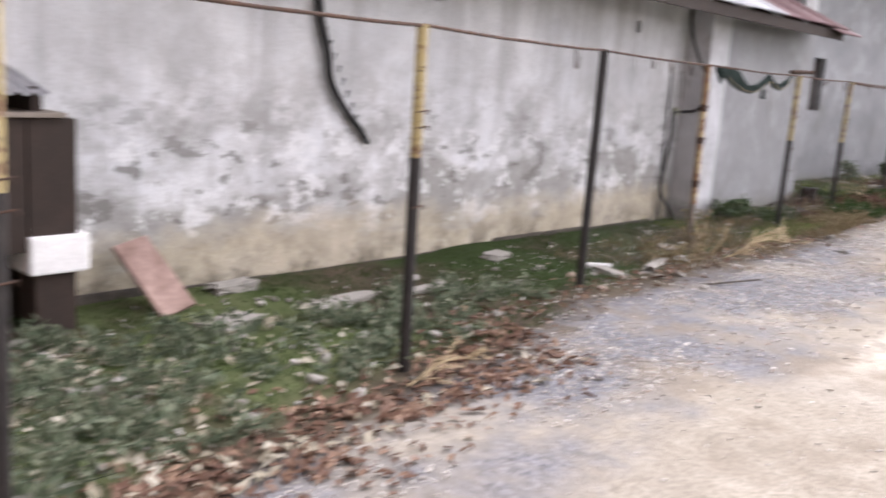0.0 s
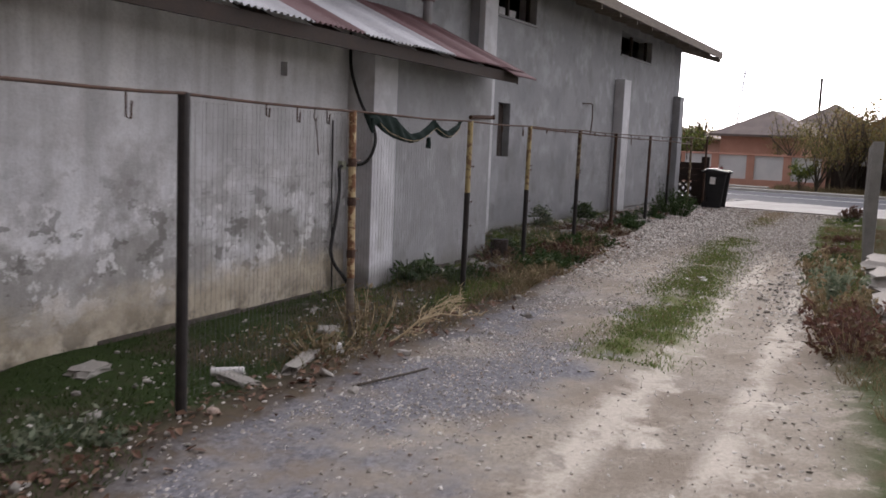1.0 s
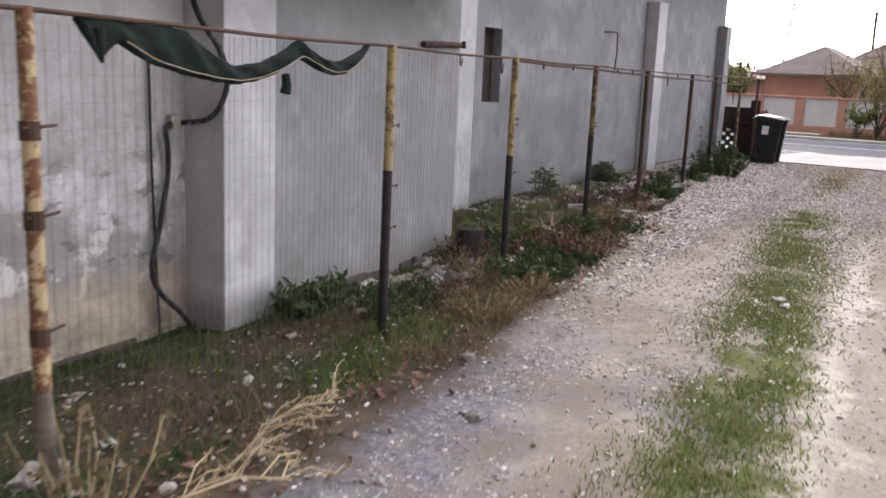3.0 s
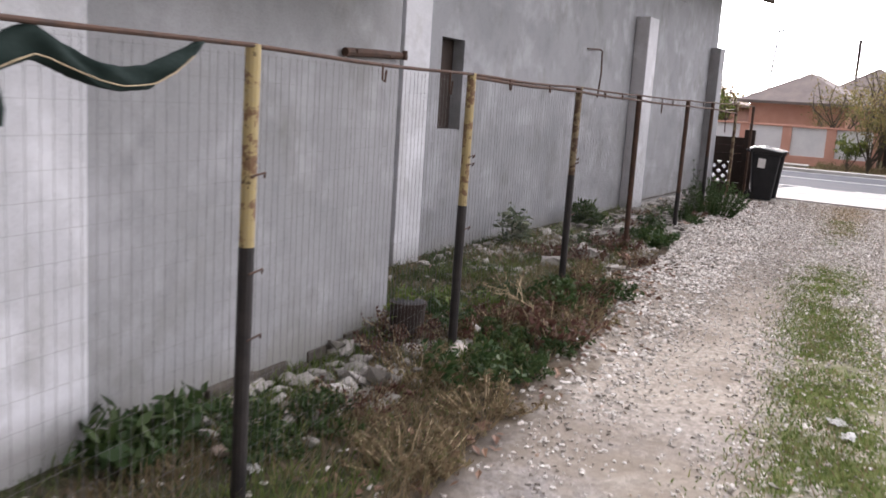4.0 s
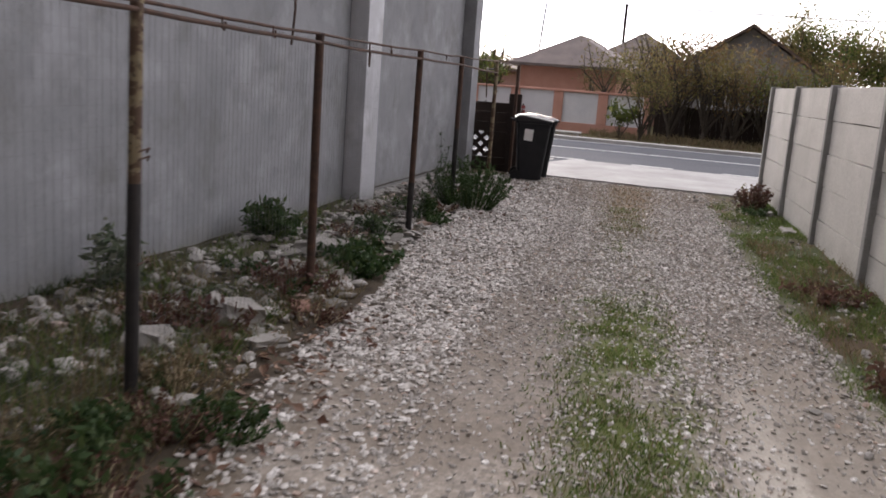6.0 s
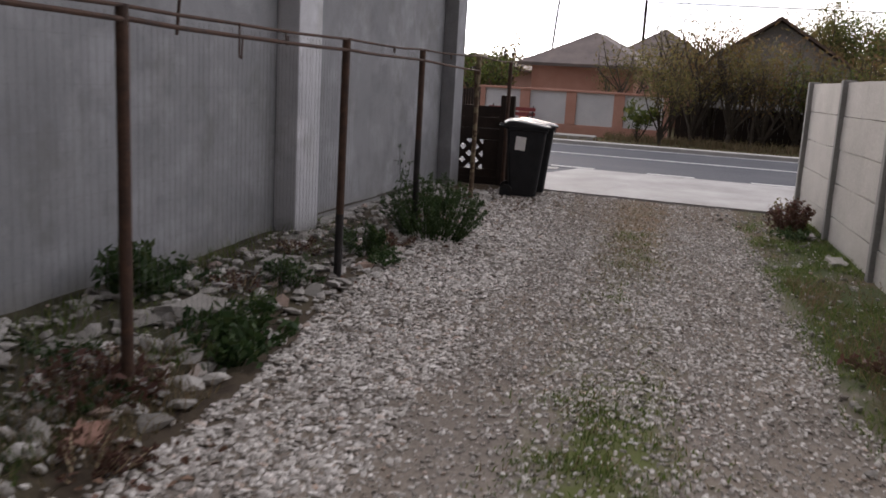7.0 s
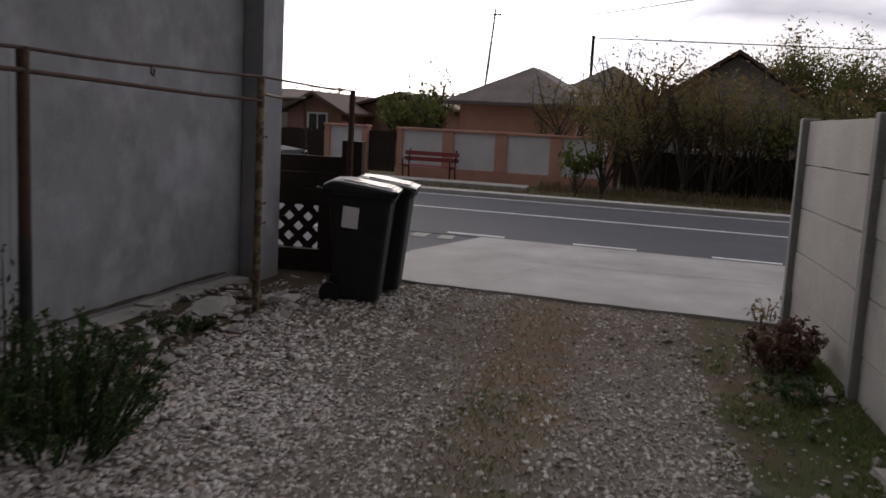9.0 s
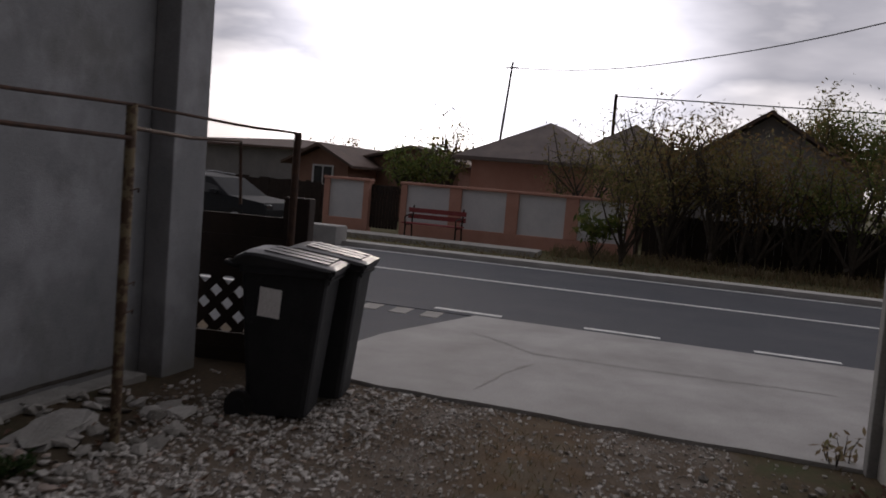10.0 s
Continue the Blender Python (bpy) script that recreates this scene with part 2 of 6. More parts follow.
    c = m.mix(m.math("MULTIPLY", rust, m.span(mid, 0.4, 0.6)), c, (0.16, 0.10, 0.055))
    earth = m.mix(m.span(mid, 0.35, 0.65), (0.04, 0.031, 0.023), (0.10, 0.08, 0.057))
    moss = m.mix(m.span(grain, 0.3, 0.7), (0.014, 0.028, 0.009), (0.04, 0.064, 0.018))
    moss = m.mix(m.span(x, 2.2, 4.4, 0.75, 0.0), moss, m.mix(m.span(mid, 0.3, 0.7), (0.075, 0.105, 0.034), (0.15, 0.165, 0.085)))
    edge = m.t.nodes.new("ShaderNodeMath")
    edge.operation = "ADD"
    m.put(edge, 0, m.span(x, -1.0, 4.2, 2.85, 4.02))
    m.put(edge, 1, m.math("ADD", m.span(x, 9.0, 14.5, 0.0, 0.5), m.span(x, 16.0, 20.0, 0.0, 0.35)))
    past = m.math("SUBTRACT", yy, edge.outputs[0])
    slant = m.span(past, -0.12, 0.15)
    grown = m.math("MULTIPLY", m.span(big, 0.40, 0.52), m.span(x, 7.0, 12.5, 0.95, 0.35))
    earth = m.mix(m.math("MULTIPLY", grown, m.span(past, 0.25, 0.6)), earth, moss)
    c = m.mix(slant, c, earth)
    side = m.math("SUBTRACT", yy, m.span(x, 6.0, 18.0, 1.2, 1.95))
    c = m.mix(m.span(side, -0.15, 0.12, 0.95, 0.0), c, m.mix(m.span(big, 0.40, 0.50), m.mix(0.5, earth, (0.12, 0.085, 0.05)), (0.046, 0.062, 0.021)))
    trodden = m.math("MULTIPLY", m.span(x, 21.8, 23.6), m.span(m.noise(2.4, 6.0, 0.65), 0.36, 0.56, 0.15, 0.85))
    c = m.mix(trodden, c, m.mix(m.span(grain, 0.3, 0.7), (0.055, 0.042, 0.03), (0.135, 0.095, 0.06)))
    far = m.math("MULTIPLY", m.span(x, 27.0, 27.4), 1.0)
    c = m.mix(far, c, m.mix(m.span(mid, 0.3, 0.7), (0.06, 0.065, 0.03), (0.13, 0.11, 0.06)))
    return m.done(c, m.math("ADD", m.math("MULTIPLY", mid, 0.5), m.math("MULTIPLY", grain, 0.5)), 0.02)


PLASTER = old_plaster()
COAT = render_coat("grey_render", (0.252, 0.257, 0.268), (0.318, 0.323, 0.336))
COAT_PALE = render_coat("pale_render", (0.46, 0.47, 0.492), (0.57, 0.58, 0.604))
COAT_MAIN = render_coat("cement_render", (0.232, 0.238, 0.251), (0.305, 0.312, 0.328))
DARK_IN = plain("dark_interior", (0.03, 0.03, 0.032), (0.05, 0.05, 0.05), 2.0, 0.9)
GROUND = soil()
ASPHALT = plain("worn_asphalt", (0.042, 0.047, 0.059), (0.085, 0.089, 0.10), 0.9, 0.85, spec=0.3, fine=120.0, height=0.006)
CONCRETE = plain("pale_concrete", (0.26, 0.252, 0.24), (0.44, 0.432, 0.418), 1.1, 0.85, spec=0.25, fine=80.0)
FENCE_CONC = plain("cast_concrete", (0.40, 0.385, 0.35), (0.54, 0.52, 0.48), 1.6, 0.9, fine=55.0, height=0.006)
POST_CONC = plain("grey_cast_post", (0.20, 0.197, 0.19), (0.32, 0.315, 0.305), 3.0, 0.9, fine=60.0, height=0.008)
FOOTING = plain("rough_footing", (0.26, 0.25, 0.232), (0.40, 0.388, 0.365), 5.0, 0.95, fine=40.0, height=0.02)
# this dark tone also paints the shade of gaps at the wall feet
FOOT_DARK = plain("crumbling_footing_and_gap_shade", (0.05, 0.044, 0.037), (0.12, 0.105, 0.088), 7.0, 0.95, fine=40.0, height=0.02)
PAINT_W = plain("road_paint", (0.62, 0.62, 0.60), (0.80, 0.80, 0.78), 5.0, 0.8)
KERB = plain("kerb_stone", (0.36, 0.35, 0.33), (0.5, 0.49, 0.47), 2.0, 0.9)
RUST = plain("rusty_steel", (0.05, 0.034, 0.028), (0.115, 0.066, 0.046), 14.0, 0.85, 0.2, 0.003)
WIRE = plain("weathered_wire", (0.15, 0.15, 0.153), (0.24, 0.238, 0.235), 20.0, 0.6, 0.5)
BLACK_PAINT = plain("black_paint", (0.016, 0.015, 0.016), (0.04, 0.035, 0.033), 12.0, 0.6, fine=90.0)


def flaking(name, paint, bare, amount):
    """Old paint through which rust breaks in blotches."""
    m = Mat(name, 0.75, 0.0, 0.3)
    blot, fine = m.noise(13.0, 5.0, 0.7), m.noise(70.0, 4.0, 0.65)
    c = m.mix(m.span(fine, 0.3, 0.7, 0.0, 0.6), paint, tuple(0.7 * v + 0.08 for v in paint))
    c = m.mix(m.span(blot, amount, amount + 0.06), c, bare)
    c = m.mix(m.span(m.noise(30.0, 3.0), 0.62, 0.68, 0.0, 0.8), c, tuple(v * 0.4 for v in bare))
    return m.done(c, m.math("ADD", blot, fine), 0.002)


YELLOW = flaking("flaking_yellow_paint", (0.37, 0.295, 0.135), (0.17, 0.105, 0.06), 0.52)
RUST_YELLOW = flaking("rusty_olive_paint", (0.20, 0.155, 0.085), (0.085, 0.054, 0.036), 0.47)
RUSTY_PIPE = flaking("rusty_pipe_with_paint_remains", (0.46, 0.36, 0.20), (0.17, 0.085, 0.045), 0.47)
SHEET = plain("faded_purple_sheet_metal", (0.13, 0.075, 0.08), (0.20, 0.12, 0.125), 3.0, 0.6, 0.1)
SHEET_PALE = plain("pale_sheet_metal", (0.34, 0.35, 0.38), (0.46, 0.46, 0.48), 4.0, 0.5, 0.3)
WOOD_GREY = plain("weathered_wood", (0.15, 0.125, 0.10), (0.26, 0.23, 0.2), 5.0, 0.85, stretch=(1, 1, 6))
WOOD_DARK = plain("dark_brown_wood", (0.024, 0.017, 0.014), (0.045, 0.031, 0.025), 6.0, 0.8)
BIN = plain("black_bin_plastic", (0.014, 0.015, 0.017), (0.024, 0.025, 0.028), 7.0, 0.6, spec=0.22)
BIN_LID = plain("scuffed_bin_lid", (0.016, 0.017, 0.019), (0.035, 0.035, 0.038), 5.0, 0.45, spec=0.3, fine=45.0, stretch=(1, 0.3, 1))
RUBBER = plain("rubber", (0.012, 0.012, 0.012), (0.02, 0.02, 0.02), 9.0, 0.7)
PAPER = plain("white_paper", (0.72, 0.72, 0.72), (0.82, 0.82, 0.82), 9.0, 0.8)
CABLE = plain("black_cable", (0.012, 0.012, 0.013), (0.025, 0.025, 0.025), 20.0, 0.5)
NET = plain("dark_green_shade_net", (0.010, 0.019, 0.017), (0.022, 0.033, 0.03), 14.0, 0.95, spec=0.1)
PINK = plain("salmon_render", (0.50, 0.26, 0.20), (0.60, 0.34, 0.27), 2.0, 0.85)
WHITE_WALL = plain("white_wall_paint", (0.62, 0.63, 0.66), (0.75, 0.75, 0.77), 2.0, 0.85)
BRICK_TONE = plain("brownish_house_render", (0.25, 0.14, 0.11), (0.34, 0.2, 0.15), 2.0, 0.9)
HOUSE_DARK = plain("grey_brown_house_wall", (0.24, 0.235, 0.24), (0.34, 0.33, 0.33), 1.5, 0.9)
TILE_PALE = plain("weathered_pale_roof_sheet", (0.14, 0.12, 0.115), (0.23, 0.19, 0.175), 2.0, 0.75, spec=0.15)
TILE_DARK = plain("old_dark_roof", (0.10, 0.07, 0.06), (0.17, 0.12, 0.10), 2.0, 0.8)
RED_PAINT = plain("faded_red_paint", (0.22, 0.045, 0.05), (0.30, 0.075, 0.075), 8.0, 0.6)
BARK = plain("bark", (0.05, 0.04, 0.032), (0.10, 0.085, 0.07), 10.0, 0.9, height=0.02)
STRAW = plain("dry_stalk", (0.42, 0.33, 0.2), (0.55, 0.46, 0.31), 9.0, 0.8)
GRASS = leafy("grass_blades", (0.07, 0.115, 0.027), (0.13, 0.185, 0.047), (0.23, 0.235, 0.095), 0.5)
MOSS = leafy("low_moss_and_grass", (0.027, 0.052, 0.014), (0.055, 0.095, 0.026), (0.09, 0.115, 0.048), 0.4)
GRASS_DRY = leafy("dry_grass", (0.14, 0.10, 0.06), (0.26, 0.20, 0.12), (0.12, 0.12, 0.05), 0.45)
WEED = leafy("weed_leaves", (0.025, 0.055, 0.018), (0.05, 0.09, 0.028), (0.08, 0.11, 0.04))
WEED_GREY = leafy("grey_green_leaves", (0.075, 0.105, 0.065), (0.17, 0.205, 0.135), (0.30, 0.32, 0.23))
HEATHER = leafy("withered_red_brown_leaves", (0.085, 0.04, 0.035), (0.15, 0.075, 0.055), (0.11, 0.09, 0.05))
DEAD_LEAF = leafy("fallen_leaves", (0.11, 0.056, 0.038), (0.165, 0.095, 0.065), (0.33, 0.22, 0.155), 0.1)
PALE_LEAF = leafy("bleached_leaves", (0.30, 0.27, 0.20), (0.42, 0.38, 0.30), (0.58, 0.54, 0.46), 0.15)
BOX_PLASTIC = plain("yellowed_box_plastic", (0.36, 0.38, 0.29), (0.46, 0.47, 0.37), 9.0, 0.6)
TREE_LEAF = leafy("autumn_leaves", (0.11, 0.11, 0.04), (0.21, 0.185, 0.07), (0.26, 0.18, 0.085), 0.5)
TREE_GREEN = leafy("green_tree_leaves", (0.07, 0.10, 0.03), (0.13, 0.17, 0.045), (0.22, 0.21, 0.06), 0.5)
TREE_BROWN = leafy("brown_tree_leaves", (0.13, 0.085, 0.04), (0.21, 0.13, 0.06), (0.17, 0.15, 0.06), 0.5)


def stone_material(name, stops):
    m = Mat(name, 0.9, 0.0, 0.2)
    c = m.ramp(m.random(island=True), stops)
    n = m.noise(60.0, 4.0, 0.65)
    return m.done(m.mix(m.span(n, 0.4, 0.75, 0.0, 0.45), c, (0.14, 0.13, 0.12)), n, 0.006)


GRAVEL = stone_material("limestone_gravel", [(0.0, (0.25, 0.23, 0.205)), (0.3, (0.37, 0.345, 0.315)), (0.62, (0.55, 0.52, 0.48)), (0.9, (0.76, 0.735, 0.70)), (1.0, (0.44, 0.33, 0.26))])
RUBBLE = stone_material("pale_rubble", [(0.0, (0.20, 0.19, 0.17)), (0.6, (0.38, 0.362, 0.335)), (0.9, (0.53, 0.51, 0.48)), (1.0, (0.36, 0.26, 0.21))])


# ---- building blocks ----
rng = np.random.default_rng(7)


def obj(name, bm, material, smooth=False):
    me = bpy.data.meshes.new(name)
    bmesh.ops.recalc_face_normals(bm, faces=bm.faces[:])
    bm.to_mesh(me)
    bm.free()
    me.materials.append(material)
    if smooth:
        me.shade_smooth()
    return new(name, me)


def part(name, bm, material, parent, label="", smooth=False):
    ob = obj(name, bm, material, smooth)
    ob.parent = parent
    if label:
        ob["label"] = label
    return ob


def setting(name, bm, material, label, category, smooth=False):
    return tagged(obj(name, bm, material, smooth), label, category, kind="structure")


def thing(name, label, category, at=(0, 0, 0), rz=0.0, group=""):
    e = new(name)
    e.matrix_world = pose(*at, 0, 0, rz)
    e.empty_display_size = 0.1
    return tagged(e, label, category, group)


def from_arrays(name, verts, faces, material, smooth=False):
    me = bpy.data.meshes.new(name)
    me.from_pydata(verts, [], faces)
    me.materials.append(material)
    if smooth:
        me.shade_smooth()
    return new(name, me)


def box(bm, x0, x1, y0, y1, z0, z1, m=None, bevel=0.0):
    r = bmesh.ops.create_cube(bm, size=1.0)
    v = r["verts"]
    mm = Matrix.LocRotScale(((x0 + x1) / 2, (y0 + y1) / 2, (z0 + z1) / 2), None, (x1 - x0, y1 - y0, z1 - z0))
    bmesh.ops.transform(bm, matrix=mm if m is None else m @ mm, verts=v)
    if bevel:
        edges = list({e for q in v for e in q.link_edges})
        bmesh.ops.bevel(bm, geom=edges, offset=bevel, segments=2, profile=0.6, affect="EDGES")
    return bm


def B(*a, m=None, bevel=0.0):
    return box(bmesh.new(), *a, m=m, bevel=bevel)


def tube(bm, pts, r0, r1=None, sides=8):
    """A tapered tube along points."""
    pts = [Vector(p) for p in pts]
    r1 = r0 if r1 is None else r1
    rings, n = [], len(pts)
    for i, p in enumerate(pts):
        d = (pts[min(i + 1, n - 1)] - pts[max(i - 1, 0)]).normalized()
        a = d.orthogonal().normalized() if i == 0 else (last - d * last.dot(d)).normalized()
        last = a
        b = d.cross(a)
        r = r0 + (r1 - r0) * i / max(1, n - 1)
        rings.append([bm.verts.new(p + (a * math.cos(k) + b * math.sin(k)) * r) for k in [2 * math.pi * j / sides for j in range(sides)]])
    for u, w in zip(rings, rings[1:]):
        for j in range(sides):
            bm.faces.new((u[j], u[(j + 1) % sides], w[(j + 1) % sides], w[j]))
    bm.faces.new(rings[0][::-1])
    bm.faces.new(rings[-1])
    return bm


def T(pts, r0, r1=None, sides=8):
    return tube(bmesh.new(), pts, r0, r1, sides)


def prism(profile, a, b, axis="x"):
    """A flat outline (two other axes) pushed from a to b along an axis."""
    bm = bmesh.new()

    def at(q, s):
        u, w = q
        return {"x": (s, u, w), "y": (u, s, w), "z": (u, w, s)}[axis]
    lo, hi = [bm.verts.new(at(q, a)) for q in profile], [bm.verts.new(at(q, b)) for q in profile]
    n = len(profile)
    for i in range(n):
        bm.faces.new((lo[i], lo[(i + 1) % n], hi[(i + 1) % n], hi[i]))
    bm.faces.new(lo[::-1])
    bm.faces.new(hi)
    return bm


def wall_with_holes(x0, x1, z0, z1, holes, depth, m):
    """A wall of some thickness from x0 to x1 whose front is y = 0 and whose openings (xa, xb, za, zb) go right through."""
    bm = bmesh.new()
    xs = sorted({x0, x1, *[v for h in holes for v in h[:2]]})
    zs = sorted({z0, z1, *[v for h in holes for v in h[2:]]})
    for xa, xb in zip(xs, xs[1:]):
        for za, zb in zip(zs, zs[1:]):
            if not any(h[0] <= xa and xb <= h[1] and h[2] <= za and zb <= h[3] for h in holes):
                box(bm, xa, xb, 0, depth, za, zb)
    bmesh.ops.remove_doubles(bm, verts=bm.verts[:], dist=1e-4)
    seen = {}
    for f in bm.faces:
        seen.setdefault(tuple(round(c, 3) for c in f.calc_center_median()), []).append(f)
    bmesh.ops.delete(bm, geom=[f for fs in seen.values() if len(fs) > 1 for f in fs], context="FACES")
    bmesh.ops.transform(bm, matrix=m, verts=bm.verts[:])
    return bm


def rand(a, b):
    return random.uniform(a, b)


# ---- ground: one sheet to the horizon ----
def ground_h(x, y):
    n = 0.035 * noise.noise(Vector((x * 0.9, y * 0.9, 3.1))) + 0.015 * noise.noise(Vector((x * 3.7, y * 3.7, 1.7)))
    z = n * (0.55 if 1.8 < y < 4.0 else 1.0)
    if y > 4.2:
        side = min(1.0, (y - 4.2) / 0.8)
        z += side * (-0.06 if x < 11.0 else (0.05 if x > 12.5 else -0.06 + 0.11 * (x - 11.0) / 1.5))
    for c in (2.2, 3.75):
        z -= 0.03 * math.exp(-((y - c) / 0.3) ** 2)
    if y < 1.5:
        z += 0.05 * min(1.0, (1.5 - y) / 0.5)
    if x > 24.0:
        z = z * max(0.0, 1 - (x - 24.0) / 0.5) * 0.5 - 0.004
    if x < -5 or x > 27.5 or y > 6.9 or y < -1.5:
        z = min(z, 0.0) - 0.04
    return z


def lane_ground():
    far = [30.0, 60.0, 150.0, 400.0, 1500.0]
    xs = [-v for v in far[::-1]] + list(np.arange(-6.0, 26.0, 0.11)) + [27, 29, 32, 36, 40, 46, 55] + [v for v in far if v > 60]
    ys = [-v for v in far[::-1]] + [-15, -8, -4, -2, -1] + list(np.arange(-0.4, 6.9, 0.11)) + [7.5, 9, 12, 18, 25] + far
    grid = [(x, y, ground_h(x, y)) for y in ys for x in xs]
    w = len(xs)
    faces = [(j * w + i, j * w + i + 1, (j + 1) * w + i + 1, (j + 1) * w + i) for j in range(len(ys) - 1) for i in range(w - 1)]
    return tagged(from_arrays("ground", grid, faces, GROUND, True), "gravel lane with sandy wheel tracks and mossy soil beside it", "ground", kind="structure")


lane_ground()

# ---- the street across the end of the lane; it runs a little askew ----
LEAN_X = 0.165


def street_strip(name, a, b, z0, z1, y0, y1, material, label, category, steps=40, rough=0.0):
    bm = bmesh.new()
    rows = []
    for i in range(steps + 1):
        y = y0 + (y1 - y0) * i / steps
        j = rand(-rough, rough)
        pts = [(a + j + LEAN_X * y, z0), (a + j + LEAN_X * y, z1), (b + LEAN_X * y, z1), (b + LEAN_X * y, z0)]
        rows.append([bm.verts.new((px, y, pz)) for px, pz in pts])
    for u, w in zip(rows, rows[1:]):
        for k in range(4):
            bm.faces.new((u[k], u[(k + 1) % 4], w[(k + 1) % 4], w[k]))
    bm.faces.new(rows[0])
    bm.faces.new(rows[-1][::-1])
    return setting(name, bm, material, label, category)


street_strip("road", 27.93, 34.75, -0.3, 0.012, -140, 140, ASPHALT, "worn grey asphalt two-lane street with white lines", "road", 60)
apron = street_strip("pavement", 24.20, 27.92, -0.3, 0.024, -3.0, 4.20, CONCRETE, "pale cracked concrete apron between lane and street", "pavement", 30, 0.03)
street_strip("pavement_shoulder", 25.6, 27.9, -0.3, 0.008, 4.25, 90, ASPHALT, "asphalt shoulder beside the concrete apron", "pavement", 30)
street_strip("pavement_shoulder_far", 25.6, 27.9, -0.3, 0.008, -90, -3.05, ASPHALT, "asphalt shoulder beside the concrete apron", "pavement", 30)
street_strip("kerb", 34.62, 35.1, -0.3, 0.10, -90, 90, KERB, "pale stone kerb along the street", "kerb", 60, 0.02)
street_strip("pavement_far", 37.5, 38.5, -0.3, 0.07, 4.6, 60, FOOTING, "narrow concrete pavement in front of the walls", "pavement", 40)
street_strip("road_marking", 31.46, 31.57, 0.0, 0.017, -90, 90, PAINT_W, "white painted line along the street", "road marking", 60)
street_strip("road_marking", 34.3, 34.4, 0.0, 0.017, -90, 90, PAINT_W, "white painted edge line along the kerb", "road marking", 60)
for i in range(-16, 22):
    y1 = 3.93 + 1.72 * i
    street_strip("road_marking", 28.09, 28.20, 0.0, 0.017, y1, y1 + 0.80, PAINT_W, "white painted dash at the road's edge", "road marking", 2)
for i in range(6):
    street_strip("road_marking", 27.45, 27.85, 0.0, 0.014, 4.55 + 0.36 * i, 4.75 + 0.36 * i, FOOTING, "pale concrete patch in the shoulder", "road marking", 2)

# the apron widens towards the lane behind the bins
wedge = bmesh.new()
corners = [(28.61, 4.20), (26.9, 4.76), (25.2, 5.02), (24.90, 4.20)]
lo, hi = [[wedge.verts.new((x, y, z)) for x, y in corners] for z in (-0.3, 0.024)]
for i in range(4):
    wedge.faces.new((lo[i], lo[(i + 1) % 4], hi[(i + 1) % 4], hi[i]))
wedge.faces.new(lo[::-1])
wedge.faces.new(hi)
part("wedge", wedge, CONCRETE, apron)

# crack ridges in the apron
def crack(pts):
    bm = bmesh.new()
    for a, b in zip(pts, pts[1:]):
        d = (Vector(b) - Vector(a)).normalized()
        n = Vector((-d.y, d.x, 0)) * rand(0.006, 0.018)
        q = [Vector(a) + n, Vector(b) + n, Vector(b) - n, Vector(a) - n]
        bm.faces.new([bm.verts.new((v.x, v.y, 0.0265)) for v in q])
    return part("crack", bm, FOOTING, apron, "dark dirt-filled crack")


def wander(x0, y0, x1, y1, n, amp):
    return [(x0 + (x1 - x0) * i / n + rand(-amp, amp), y0 + (y1 - y0) * i / n + rand(-amp, amp), 0) for i in range(n + 1)]


crack(wander(27.6, 4.1, 26.75, 3.35, 9, 0.03) + wander(26.7, 3.2, 26.5, 0.9, 16, 0.03))
crack(wander(26.3, 3.3, 25.2, 3.6, 9, 0.035))

# ---- the tall building: cement render, pilasters, slit and two high windows ----
WALL_TURN = math.atan2(-0.064, 1.0)
MAIN = Matrix.Translation((13.2, 6.51, 0)) @ Matrix.Rotation(WALL_TURN, 4, "Z")      # x along the wall, y into it
HIGH = [(0.5, 2.2, 3.38, 3.86), (6.75, 9.05, 3.38, 3.86)]
SLIT = (0.90, 1.34, 1.215, 2.06)
wall_main = setting("wall_main", wall_with_holes(0.105, 11.80, -0.3, 4.3, [*HIGH, SLIT], 0.32, MAIN), COAT_MAIN, "grey cement-rendered wall with pilasters and slit window", "wall")
setting("wall_main_recess", B(-9.0, 0.104, 0.14, 0.46, -0.3, 4.3, m=MAIN), COAT_MAIN, "set-back grey rendered wall behind the low building", "wall")
setting("wall_main_end", B(11.48, 11.80, 0.32, 9.0, -0.3, 4.3, m=MAIN), COAT_MAIN, "grey cement-rendered end wall facing the street", "wall")
setting("wall_main_back", B(-9.0, 11.80, 9.0, 9.3, -0.3, 4.3, m=MAIN), COAT_MAIN, "rear wall of the tall building", "wall")
setting("wall_main_side", B(-9.0, -8.7, 0.465, 9.0, -0.3, 4.3, m=MAIN), COAT_MAIN, "side wall of the tall building", "wall")
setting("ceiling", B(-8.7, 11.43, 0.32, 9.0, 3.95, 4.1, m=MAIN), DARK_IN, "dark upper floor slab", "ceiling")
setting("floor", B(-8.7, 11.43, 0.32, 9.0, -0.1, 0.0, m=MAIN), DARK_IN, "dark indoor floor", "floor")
# pilasters stand proud of the wall
for n, (a, b, d, top) in enumerate([(0.10, 0.53, 0.10, 4.05), (6.52, 6.97, 0.21, 2.84), (11.25, 11.66, 0.19, 2.77)]):
    ob = part("pilaster", B(a, b, -d, -0.002, -0.3, top, m=MAIN, bevel=0.012), COAT_PALE if n < 2 else COAT, wall_main, "paler rendered pilaster")
